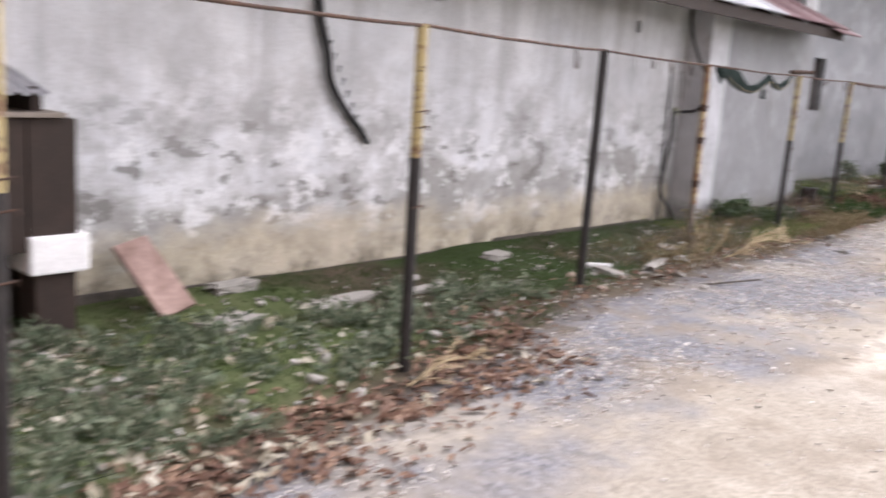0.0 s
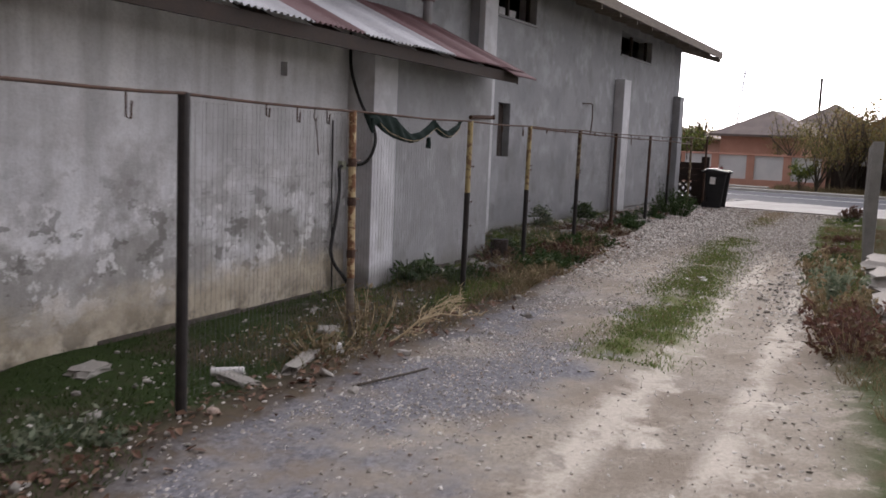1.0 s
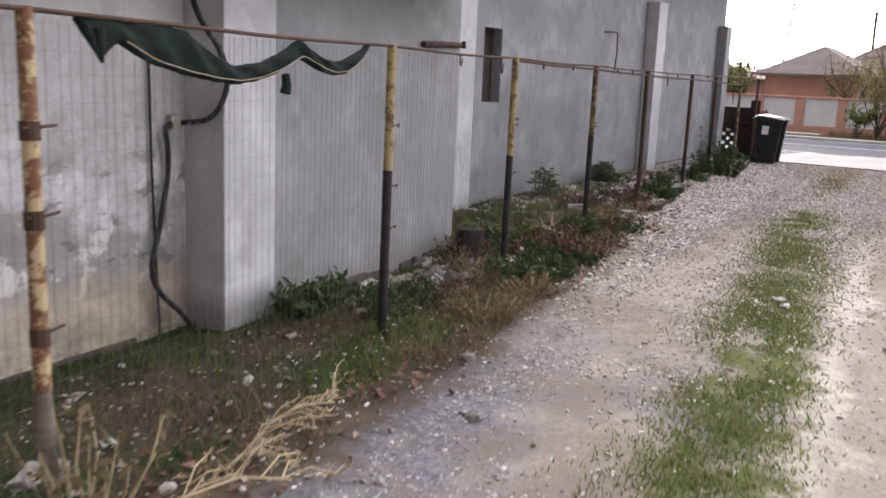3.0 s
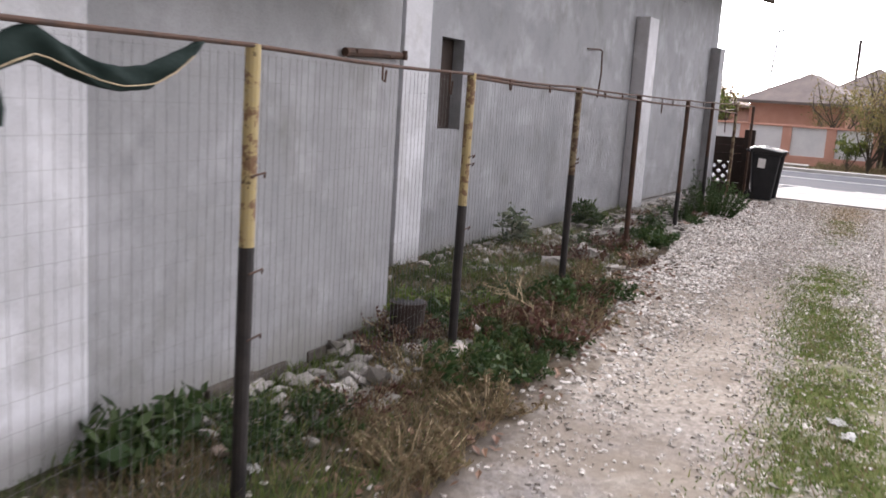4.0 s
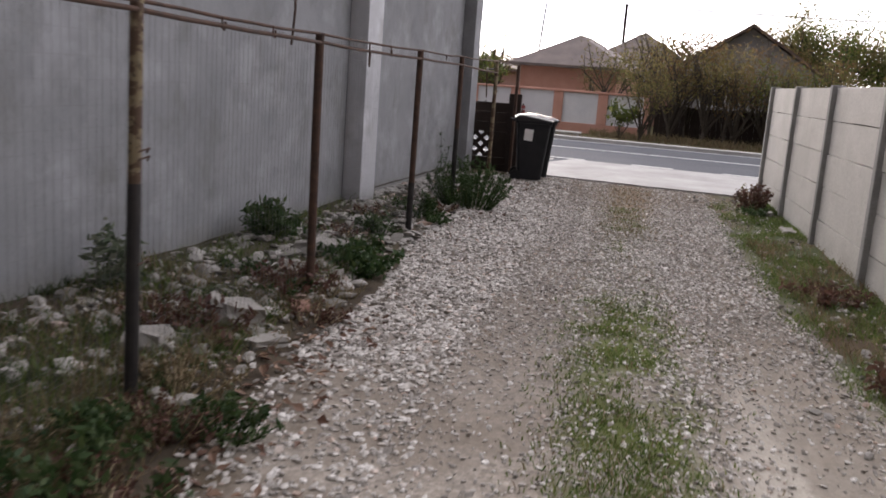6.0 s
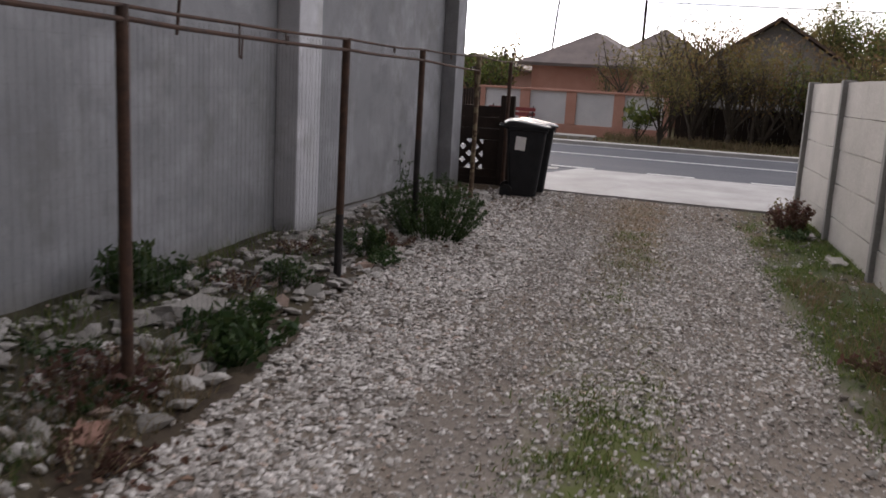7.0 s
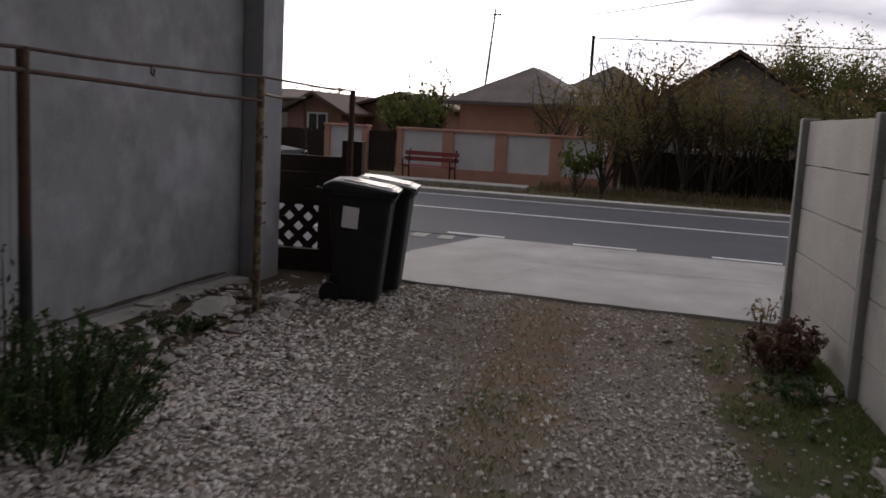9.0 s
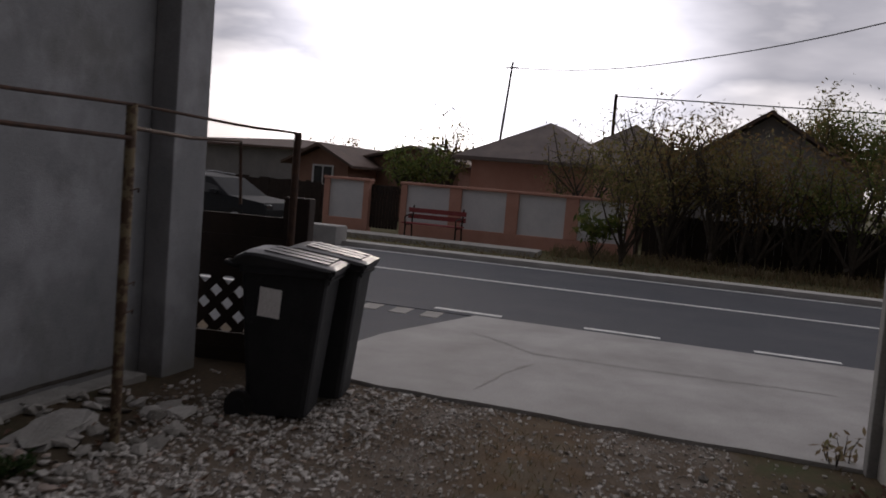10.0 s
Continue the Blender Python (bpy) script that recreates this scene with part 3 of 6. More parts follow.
# footing with an uneven top
bm = bmesh.new()
s = 7.0
while s < 11.1:
    w = rand(0.5, 1.1)
    box(bm, s, min(s + w, 11.1), -(0.05 if s < 6 else 0.16) - rand(0, 0.06), -0.003, -0.3, 0.045 + rand(0.0, 0.04), m=MAIN, bevel=0.012)
    s += w + 0.01
# thin proud strips, coloured dark in place of the undercut's shade
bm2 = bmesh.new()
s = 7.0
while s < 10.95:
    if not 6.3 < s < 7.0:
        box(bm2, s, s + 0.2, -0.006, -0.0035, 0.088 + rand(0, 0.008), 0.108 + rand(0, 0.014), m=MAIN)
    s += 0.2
part("joint_shade", bm2, FOOT_DARK, wall_main, "thin dark strip standing in for the shaded joint along the foot")
part("footing", bm, FOOTING, wall_main, "rough broken concrete footing")
# windows: blocks left standing in the first, frames in the second
for n, (a, b, z0, z1) in enumerate(HIGH):
    win = thing(f"window_{n + 1}", "dark unglazed high window opening with pale blocks" if n == 0 else "dark high window with a thin frame", "window")
    win["kind"] = "structure"
    part("window_sill", B(a - 0.02, b + 0.02, -0.03, 0.26, z0 - 0.035, z0 - 0.001, m=MAIN), COAT, win)
    part("window_frame", B(a + 0.001, a + 0.05, 0.12, 0.18, z0, z1 - 0.001, m=MAIN), WOOD_DARK, win)
    part("window_frame", B(b - 0.05, b - 0.001, 0.12, 0.18, z0, z1 - 0.001, m=MAIN), WOOD_DARK, win)
    part("window_frame", B((a + b) / 2 - 0.03, (a + b) / 2 + 0.03, 0.12, 0.18, z0, z1 - 0.001, m=MAIN), WOOD_DARK, win)
    if n == 0:
        for q in (0.1, 0.55, 0.95):
            part("block", B(a + q, a + q + 0.22, 0.14, 0.27, z0, z0 + 0.16, m=MAIN, bevel=0.01), COAT_PALE, win, "pale block on the sill")
# added dark sheet in the slit, its colour standing in for the unlit inside
slit = thing("window_3", "narrow dark slit window in the rendered wall", "window")
slit["kind"] = "structure"
part("board", B(0.903, 1.337, 0.12, 0.15, 1.222, 2.057, m=MAIN), WOOD_DARK, slit, "dark sheet added for the slit's unlit inside")
part("window_sill", B(0.905, 1.335, 0.02, 0.118, 1.2155, 1.221, m=MAIN), COAT, slit)

# roof of the tall building with its overhang
bm = prism([(-0.88, 3.83), (4.6, 5.42), (10.0, 3.83), (10.0, 3.93), (4.6, 5.56), (-0.9, 3.95)], -9.6, 12.35)
bmesh.ops.transform(bm, matrix=MAIN, verts=bm.verts[:])
roof = setting("roof_main", bm, TILE_PALE, "pale sheet roof with a wide weathered overhang", "roof")
part("eave_board", B(-9.6, 12.35, -0.92, -0.885, 3.80, 3.97, m=MAIN), WOOD_GREY, roof, "weathered eave board")
bm = prism([(-0.86, 3.815), (4.6, 5.40), (4.6, 5.28), (-0.86, 3.70)], 12.36, 12.40)
bmesh.ops.transform(bm, matrix=MAIN, verts=bm.verts[:])
part("barge_board", bm, WOOD_GREY, roof, "weathered barge board")
for i in range(22):
    x = -9.3 + i * 1.02
    bm = prism([(-0.85, 3.74), (0.0, 3.99), (0.0, 4.07), (-0.85, 3.825)], x, x + 0.07)
    bmesh.ops.transform(bm, matrix=MAIN, verts=bm.verts[:])
    part("rafter", bm, WOOD_GREY, roof)

# ---- the low building: old stained wall, pale pillar, newer rendered wall ----
wall_old = setting("wall_old", wall_with_holes(-9.0, 8.755, -0.3, 2.62, [(7.62, 7.72, 1.96, 2.08), (0.55, 0.65, 1.96, 2.08), (4.55, 4.65, 1.96, 2.08)], 0.4, Matrix.Translation((0.0, 5.93, 0))), PLASTER, "old whitewashed wall with damp stains and flaking plaster", "wall")
wall_new = setting("wall_new", B(9.235, 11.81, 5.64, 5.95, -0.3, 2.50), COAT, "grey rendered wall of the low extension", "wall")
pillar = setting("wall_pillar", B(8.755, 9.235, 5.63, 5.95, -0.3, 2.46, bevel=0.008), COAT_PALE, "pale rendered pillar between the walls", "wall")
setting("wall_new_side", B(11.57, 11.81, 5.96, 6.73, -0.3, 2.62), COAT, "short side wall of the low extension", "wall")
setting("wall_old_end", B(-9.4, -9.0, 5.93, 12, -0.3, 2.6), PLASTER, "end wall of the low building", "wall")
# crumbling footing; the gap's shade below the plaster is in its dark colour
bm = bmesh.new()
s = -3.0
while s < 8.2:
    w = rand(0.6, 1.5)
    box(bm, s, s + w, 5.93 - 0.012 - rand(0, 0.03), 5.928, -0.3, -0.03 + rand(-0.03, 0.035), bevel=0.012)
    s += w + 0.02
part("footing", bm, FOOT_DARK, wall_old, "crumbling footing, coloured dark for the shaded gap under the plaster")
bm = bmesh.new()
s = 9.25
while s < 11.7:
    w = rand(0.15, 0.4)
    box(bm, s, min(s + w, 11.75), 5.625 - rand(0, 0.04), 5.643, -0.3, -0.02 + rand(-0.04, 0.05), bevel=0.012)
    s += w + 0.01
part("footing", bm, FOOT_DARK, wall_new, "rough dark footing of the rendered wall")


def corrugated(x0, x1, y0, z0, y1, z1, wave=0.076, amp=0.012, thick=0.004):
    """A corrugated sheet whose waves run up the slope."""
    bm = bmesh.new()
    n = max(4, int((x1 - x0) / wave * 4))
    rows = []
    up = Vector((0, -(z1 - z0), y1 - y0)).normalized()
    for side in (1, -1):
        for (y, z) in ((y0, z0), (y1, z1)):
            rows.append([bm.verts.new(Vector((x0 + (x1 - x0) * i / n, y, z)) + up * (amp * math.sin(2 * math.pi * (x1 - x0) * i / n / wave) + side * thick / 2)) for i in range(n + 1)])
    a, b, c, d = rows
    for i in range(n):
        bm.faces.new((a[i], a[i + 1], b[i + 1], b[i]))
        bm.faces.new((c[i + 1], c[i], d[i], d[i + 1]))
        bm.faces.new((a[i + 1], a[i], c[i], c[i + 1]))
        bm.faces.new((b[i], b[i + 1], d[i + 1], d[i]))
    for r, q in ((0, 1), (n, 1)):
        bm.faces.new((a[r], b[r], d[r], c[r]))
    return bm


low_roof = thing("roof_low", "low lean-to roof of faded purple and pale corrugated sheets", "roof")
low_roof["kind"] = "structure"
EAVE_Y, EAVE_Z, TOP_Y, TOP_Z = 5.14, 2.27, 6.50, 2.93
x = -9.5
k = 0
while x < 11.4:
    w = 0.86
    lift = 0.006 * (k % 2) + rand(0, 0.006)
    pale = 3.0 < x < 9.2 and k % 3 != 1
    end = min(x + w + 0.05, 11.55)
    part("sheet", corrugated(x, end, EAVE_Y - rand(0, 0.05), EAVE_Z + 0.035 + lift, TOP_Y if end > 4.2 else 7.8, TOP_Z + 0.035 + lift if end > 4.2 else 3.56), SHEET_PALE if pale else SHEET, low_roof, "pale sheet" if pale else "")
    x += w
    k += 1
bm = corrugated(11.0, 11.75, 5.02, 2.235, 5.8, 2.62)
part("sheet", bm, SHEET, low_roof, "bent loose corner sheet")
part("fascia", B(-9.4, 11.45, 5.16, 5.19, 2.17, 2.285), WOOD_DARK, low_roof, "dark weathered fascia board")
for i in range(22):
    x = -9.0 + i * 0.97
    bm = prism([(5.19, 2.20), (5.95, 2.57), (5.95, 2.64), (5.19, 2.272)], x, x + 0.06)
    part("rafter", bm, WOOD_DARK, low_roof)
part("verge_board", prism([(5.17, 2.16), (6.45, 2.80), (6.45, 2.91), (5.17, 2.27)], 11.46, 11.49), WOOD_DARK, low_roof, "dark verge board")
stack = thing("vent_pipe", "short grey vent stub above the low roof", "pipe", (11.2, 6.3, 2.82))
part("pipe", T([(0, 0, 0), (0, 0, 0.32)], 0.06, sides=12), COAT, stack)
part("cap", T([(0, 0, 0.32), (0, 0, 0.36)], 0.085, sides=12), SHEET, stack)

# ---- the post-and-wire fence along the lane ----
POSTS = [(0.33, 3.62, 1.62, "y"), (2.33, 3.90, 1.63, "y"), (4.6, 4.36, 1.645, "k"), (6.64, 4.60, 1.645, "r"), (9.14, 4.76, 1.65, "y"), (11.51, 4.99, 1.665, "y"),
         (13.69, 5.0, 1.67, "r"), (15.76, 5.0, 1.668, "d"), (18.32, 4.98, 1.68, "d"), (20.38, 5.0, 1.70, "d"), (22.9, 4.99, 1.735, "r"), (24.95, 4.95, 1.734, "d")]
fence = thing("wire_fence", "old post-and-wire fence with yellow and black pipe posts", "fence")
CUT = {1: 1.02, 4: 0.95, 5: 0.88, 6: 0.955, 0: 1.0, 8: 0.5, 9: 0.9}
for i, (x, y, top, kind) in enumerate(POSTS):
    lean = Vector((rand(-0.02, 0.02), rand(-0.015, 0.015), 0)) if i != 3 else Vector((-0.03, -0.05, 0))
    base, tip = Vector((x, y, -0.25)) + lean, Vector((x, y, top))
    r = 0.027 if kind != "k" else 0.031
    if i == 3:
        foot, low = base.lerp(tip, 0.32), base.lerp(tip, 0.36)
        part("post", T([low, base.lerp(tip, 0.6), tip], 0.029, 0.027, 10), RUSTY_PIPE, fence, "rusty pipe post with yellow paint remains")
        part("stake", T([base + Vector((0.035, 0.0, 0.0)), foot + Vector((0.008, 0.01, 0)), low], 0.031, 0.027, 10), WOOD_GREY, fence, "grey weathered stake")
        for z in (0.62, 1.0, 1.28):
            part("clamp", T([(x - 0.05, y - 0.03, z), (x + 0.02, y - 0.036, z + 0.004), (x + 0.085, y - 0.02, z + 0.006)], 0.006, sides=5), RUST, fence)
            part("collar", T([base.lerp(tip, (z + 0.21) / (tip.z + 0.25)), base.lerp(tip, (z + 0.27) / (tip.z + 0.25))], 0.033, sides=10), RUST, fence)
        continue
    if i in CUT:
        f = (CUT[i] + 0.25) / (top + 0.25)
        mid = base.lerp(tip, f)
        part("post", T([base, mid], r * 1.06, sides=12), BLACK_PAINT, fence, "black-painted lower post")
        part("post", T([mid - Vector((0, 0, 0.02)), tip], r, sides=12), {"y": YELLOW, "r": RUST_YELLOW}.get(kind, RUST), fence, "flaking yellow upper post" if kind == "y" else "rusty upper post")
    else:
        part("post", T([base, tip], r, sides=12), {"k": BLACK_PAINT, "r": RUST_YELLOW, "d": RUST, "y": YELLOW}[kind], fence, "black pipe post" if kind == "k" else "rusty pipe post")
    if kind in "yr":
        for q in range(3):
            z = rand(0.5, 1.5)
            part("wire_tie", T([(x - 0.032, y - 0.032, z), (x + 0.04, y - 0.036, z + 0.01), (x + 0.045 + rand(0, 0.02), y - 0.02, z - 0.01)], 0.004, sides=5), RUST, fence)


def rail(i0, i1, drop, r, sag=0.012, name="rail"):
    for a, b in zip(POSTS[i0:i1], POSTS[i0 + 1:i1 + 1]):
        pts = []
        for k in range(7):
            f = k / 6
            pts.append((a[0] + (b[0] - a[0]) * f, a[1] + (b[1] - a[1]) * f - 0.012, a[2] + (b[2] - a[2]) * f - drop(a[0] + (b[0] - a[0]) * f) - sag * 4 * f * (1 - f) + rand(-0.003, 0.003)))
        part(name, T(pts, r, sides=8), RUST, fence)


rail(0, 11, lambda x: 0.005, 0.0085)
rail(5, 10, lambda x: 0.025 + 0.0075 * (x - 11.5) + 0.02 * max(0.0, x - 20.0), 0.011, 0.006, "lower_rail")
part("rail", T([(-6, 2.6, 1.6), (POSTS[0][0], POSTS[0][1], 1.615)], 0.0085), RUST, fence)
part("post", T([(-6, 2.6, -0.2), (-6, 2.6, 1.62)], 0.03), RUST, fence)
part("gate_bar", T([(22.93, 5.02, 1.62), (24.1, 5.32, 1.62), (25.2, 5.5, 1.65), (25.22, 5.48, 1.18)], 0.012), RUST, fence, "rusty bent bar")

# loose clips and ties that hang from the rail
for x, l in ((4.1, 0.12), (5.4, 0.07), (5.78, 0.09), (6.2, 0.09), (10.2, 0.07), (11.1, 0.11), (12.1, 0.06), (12.9, 0.05), (14.4, 0.05), (15.0, 0.05), (16.74, 0.16), (17.3, 0.07), (19.4, 0.04), (21.4, 0.05)):
    for a, b in zip(POSTS, POSTS[1:]):
        if a[0] <= x <= b[0]:
            f = (x - a[0]) / (b[0] - a[0])
            y, z = a[1] + (b[1] - a[1]) * f - 0.02, a[2] + (b[2] - a[2]) * f - 0.012
            part("clip", T([(x - 0.015, y, z), (x - 0.015, y, z - l), (x + 0.02, y + 0.005, z - l - 0.01), (x + 0.02, y, z - l * 0.4)], 0.005, sides=5), RUST, fence)
part("loop_wire", T([(6.0, 4.50, 1.63), (5.985, 4.50, 1.58), (6.0, 4.50, 1.545), (6.02, 4.50, 1.57), (6.01, 4.50, 1.53), (6.03, 4.50, 1.45), (6.05, 4.50, 1.33)], 0.0035, sides=5), RUST, fence, "looped end of loose wire")


def wire_mesh(i0, i1, pitch, rows, r):
    """Welded mesh between posts, as square wires."""
    vs, fs = [], []

    def wire(p, q, u, w):
        n = len(vs)
        for e in (p, q):
            for a, b in ((1, 1), (-1, 1), (-1, -1), (1, -1)):
                vs.append(Vector(e) + u * (a * r) + w * (b * r))
        for k in range(4):
            fs.append((n + k, n + (k + 1) % 4, n + 4 + (k + 1) % 4, n + 4 + k))
    for a, b in zip(POSTS[i0:i1], POSTS[i0 + 1:i1 + 1]):
        d = Vector((b[0] - a[0], b[1] - a[1], 0))
        ln = d.length
        d.normalize()
        nrm = Vector((-d.y, d.x, 0))
        k = 0
        while k * pitch < ln - 0.02:
            f = k * pitch / ln
            x, y = a[0] + (b[0] - a[0]) * f, a[1] + (b[1] - a[1]) * f + 0.03
            zt = a[2] + (b[2] - a[2]) * f - 0.03
            g = ground_h(x, y)
            wire((x, y, max(g, -0.1) + 0.05), (x + rand(-0.01, 0.01), y, zt), d, nrm)
            k += 1
        for z in rows:
            wire((a[0], a[1] + 0.033, z + rand(-0.01, 0.01)), (b[0], b[1] + 0.033, z + rand(-0.01, 0.01)), nrm * 0.55, Vector((0, 0, 0.55)))
    me = from_arrays("wire_mesh", vs, fs, WIRE)
    me.parent = fence
    tagged(me, "thin weathered welded wire mesh", kind="stuff")


wire_mesh(2, 9, 0.05, [0.08 + 0.085 * k for k in range(19)], 0.0006)

# shade net hanging from the rail between two posts
DROPS = [(0.0, 0.0, 0.03), (0.045, 0.0, 0.15), (0.085, 0.0, 0.085), (0.175, 0.0, 0.155), (0.27, 0.02, 0.19), (0.35, 0.10, 0.21), (0.425, 0.145, 0.22), (0.5, 0.125, 0.205), (0.58, 0.085, 0.165),
         (0.64, 0.03, 0.12), (0.67, 0.005, 0.10), (0.72, 0.05, 0.13), (0.78, 0.09, 0.16), (0.82, 0.10, 0.17), (0.88, 0.09, 0.16), (0.93, 0.05, 0.12), (1.0, 0.0, 0.03)]


def net_at(f):
    for (a, t0, b0), (b, t1, b1) in zip(DROPS, DROPS[1:]):
        if a <= f <= b:
            s = (f - a) / (b - a)
            return t0 + (t1 - t0) * s, b0 + (b1 - b0) * s
    return 0.0, 0.05


bm = bmesh.new()
rows = []
N = 90
for i in range(N + 1):
    f = i / N
    hi, lo = net_at(f)
    x, y = 6.85 + 1.99 * f, 4.615 + 0.12 * f
    ring = []
    for k in range(14):
        a = 2 * math.pi * k / 14
        h = 0.5 + 0.5 * math.sin(a)
        fold = 0.016 + 0.012 * noise.noise(Vector((f * 14, h * 4, 2))) + 0.01 * math.sin(f * 60 + h * 5)
        ring.append(bm.verts.new((x, y + fold * math.cos(a) + 0.012 * noise.noise(Vector((f * 9, h * 6, 7))), 1.64 - lo + (lo - hi) * h + 0.006 * noise.noise(Vector((f * 40, k, 5))))))
    rows.append(ring)
for u, w in zip(rows, rows[1:]):
    for k in range(14):
        bm.faces.new((u[k], u[(k + 1) % 14], w[(k + 1) % 14], w[k]))
bm.faces.new(rows[0][::-1])
bm.faces.new(rows[-1])
net = tagged(new("shade_net"), "bunched dark green shade net hanging from the fence rail", "net")
part("cloth", bm, NET, net, smooth=True)
part("cord", T([(6.85 + 1.99 * f, 4.585 + 0.12 * f, 1.645 - net_at(f)[1] + 0.012) for f in [0.1 + 0.87 * i / 40 for i in range(41)]], 0.0018, sides=5), STRAW, net, "pale cord in the hem")
part("knot", T([(8.07, 4.69, 1.47), (8.08, 4.69, 1.42), (8.07, 4.69, 1.385)], 0.018, 0.026), NET, net, "dangling knot of net")
part("torn_strip", T([(6.93, 4.61, 1.60), (6.94, 4.61, 1.54), (6.945, 4.61, 1.485)], 0.022, 0.006), NET, net, "torn corner of net")


def smooth(pts, n=6):
    """Points of a smooth curve through the given ones."""
    p = [Vector(q) for q in pts]
    p = [p[0] * 2 - p[1], *p, p[-1] * 2 - p[-2]]
    out = []
    for a, b, c, d in zip(p, p[1:], p[2:], p[3:]):
        for k in range(n):
            t = k / n
            out.append(0.5 * (b * 2 + (c - a) * t + (a * 2 - b * 5 + c * 4 - d) * t * t + (b * 3 - a - c * 3 + d) * t ** 3))
    return [*out, p[-2]]


# cable and junction box on the old wall
box_e = thing("junction_box", "small yellowed plastic junction box on the wall corner", "junction box", (8.635, 5.925, 1.165))
part("body", B(-0.04, 0.04, -0.05, -0.001, -0.042, 0.042, bevel=0.006), BOX_PLASTIC, box_e)
cable = thing("cable", "thick black cable hanging down the wall corner", "cable")
part("upper_run", T(smooth([(8.70, 5.88, 2.45), (8.66, 5.84, 2.1), (8.62, 5.70, 1.78), (8.70, 5.61, 1.58), (8.75, 5.60, 1.42), (8.72, 5.63, 1.27), (8.68, 5.70, 1.19), (8.665, 5.86, 1.165)]), 0.017), CABLE, cable)
part("lower_run", T(smooth([(8.60, 5.88, 1.16), (8.55, 5.88, 1.13), (8.575, 5.89, 1.02), (8.57, 5.89, 0.86), (8.49, 5.88, 0.57), (8.415, 5.87, 0.35), (8.46, 5.85, 0.2), (8.58, 5.82, 0.07), (8.70, 5.78, -0.1)]), 0.017), CABLE, cable)
part("thin_line", T([(8.46, 5.91, 1.6), (8.47, 5.91, 0.9), (8.50, 5.90, -0.1)], 0.008), CABLE, cable)
hang = thing("hanging_cable", "dark frayed cable hanging down the old wall", "cable")
part("run", T(smooth([(3.34, 5.90, 2.2), (3.38, 5.89, 1.78), (3.46, 5.88, 1.5), (3.5, 5.88, 1.3), (3.66, 5.89, 1.1), (3.82, 5.90, 0.96), (3.9, 5.90, 0.86)]), 0.034, 0.022), CABLE, hang)
for k in range(10):
    z = 1.75 - 0.085 * k
    part("frayed_end", T([(3.4 + 0.045 * k, 5.88, z), (3.37 + 0.045 * k, 5.86, z - 0.05)], 0.010, 0.003, 5), CABLE, hang)
part("top_bend", T([(3.34, 5.90, 2.2), (3.3, 5.75, 2.28), (3.28, 5.5, 2.32)], 0.02), CABLE, hang)

# rusty bar fixed along the end of the extension's wall
bar = thing("wall_bar", "thick rusty iron bar fixed to the rendered wall", "bar")
part("bar", T([(11.1, 5.615, 1.735), (11.45, 5.61, 1.75), (11.78, 5.612, 1.757)], 0.026, 0.024, 8), RUST, bar)
part("bolt", T([(11.78, 5.59, 1.735), (11.785, 5.59, 1.79)], 0.022, 0.018, 8), RUST, bar, "upright rusty bolt end")
for x in (11.2, 11.6):
    part("bracket", T([(x, 5.645, 1.742), (x, 5.585, 1.745)], 0.012, sides=6), RUST, bar)

# thin bent rod on the tall wall
rod = thing("wall_rod", "thin bent rusty rod fixed to the wall", "rod")
part("rod", T([MAIN @ Vector(p) for p in ((4.60, -0.02, 2.235), (4.90, -0.07, 2.25), (4.95, -0.09, 2.23), (4.95, -0.10, 1.95), (4.94, -0.08, 1.64))], 0.011, sides=6), RUST, rod)

# ---- concrete panel fence on the other side ----
pf = thing("concrete_fence", "weathered cast concrete panel fence", "fence")
for i in range(6):
    x = 24.40 - 2.08 * i
    bm = bmesh.new()
    box(bm, x - 0.05, x + 0.05, 1.10 - 0.07, 1.10 + 0.065, -0.3, 1.66, bevel=0.012)
    part("post", bm, POST_CONC, pf, "grey concrete post")
    if i < 5:
        for k in range(5):
            z = -0.03 + k * 0.335
            t = rand(-0.006, 0.006)
            bm = bmesh.new()
            nx = 8
            front = [[bm.verts.new((x - 2.025 + 1.97 * a / nx, 1.115 + t + rand(-0.002, 0.004), z + 0.325 * c / 3 + (rand(-0.006, 0.006) if 0 < a < nx else 0))) for a in range(nx + 1)] for c in range(4)]
            back = [[bm.verts.new((v.co.x, 1.075, v.co.z)) for v in (front[0][0], front[0][-1], front[-1][-1], front[-1][0])]][0]
            for u, w in zip(front, front[1:]):
                for a in range(nx):
                    bm.faces.new((u[a], u[a + 1], w[a + 1], w[a]))
            bm.faces.new(back[::-1])
            bm.faces.new([*front[0], back[1], back[0]])
            bm.faces.new([*front[-1], back[2], back[3]][::1])
            bm.faces.new([r[0] for r in front] + [back[3], back[0]])
            bm.faces.new([r[-1] for r in front] + [back[2], back[1]])
            part("panel", bm, FENCE_CONC, pf)

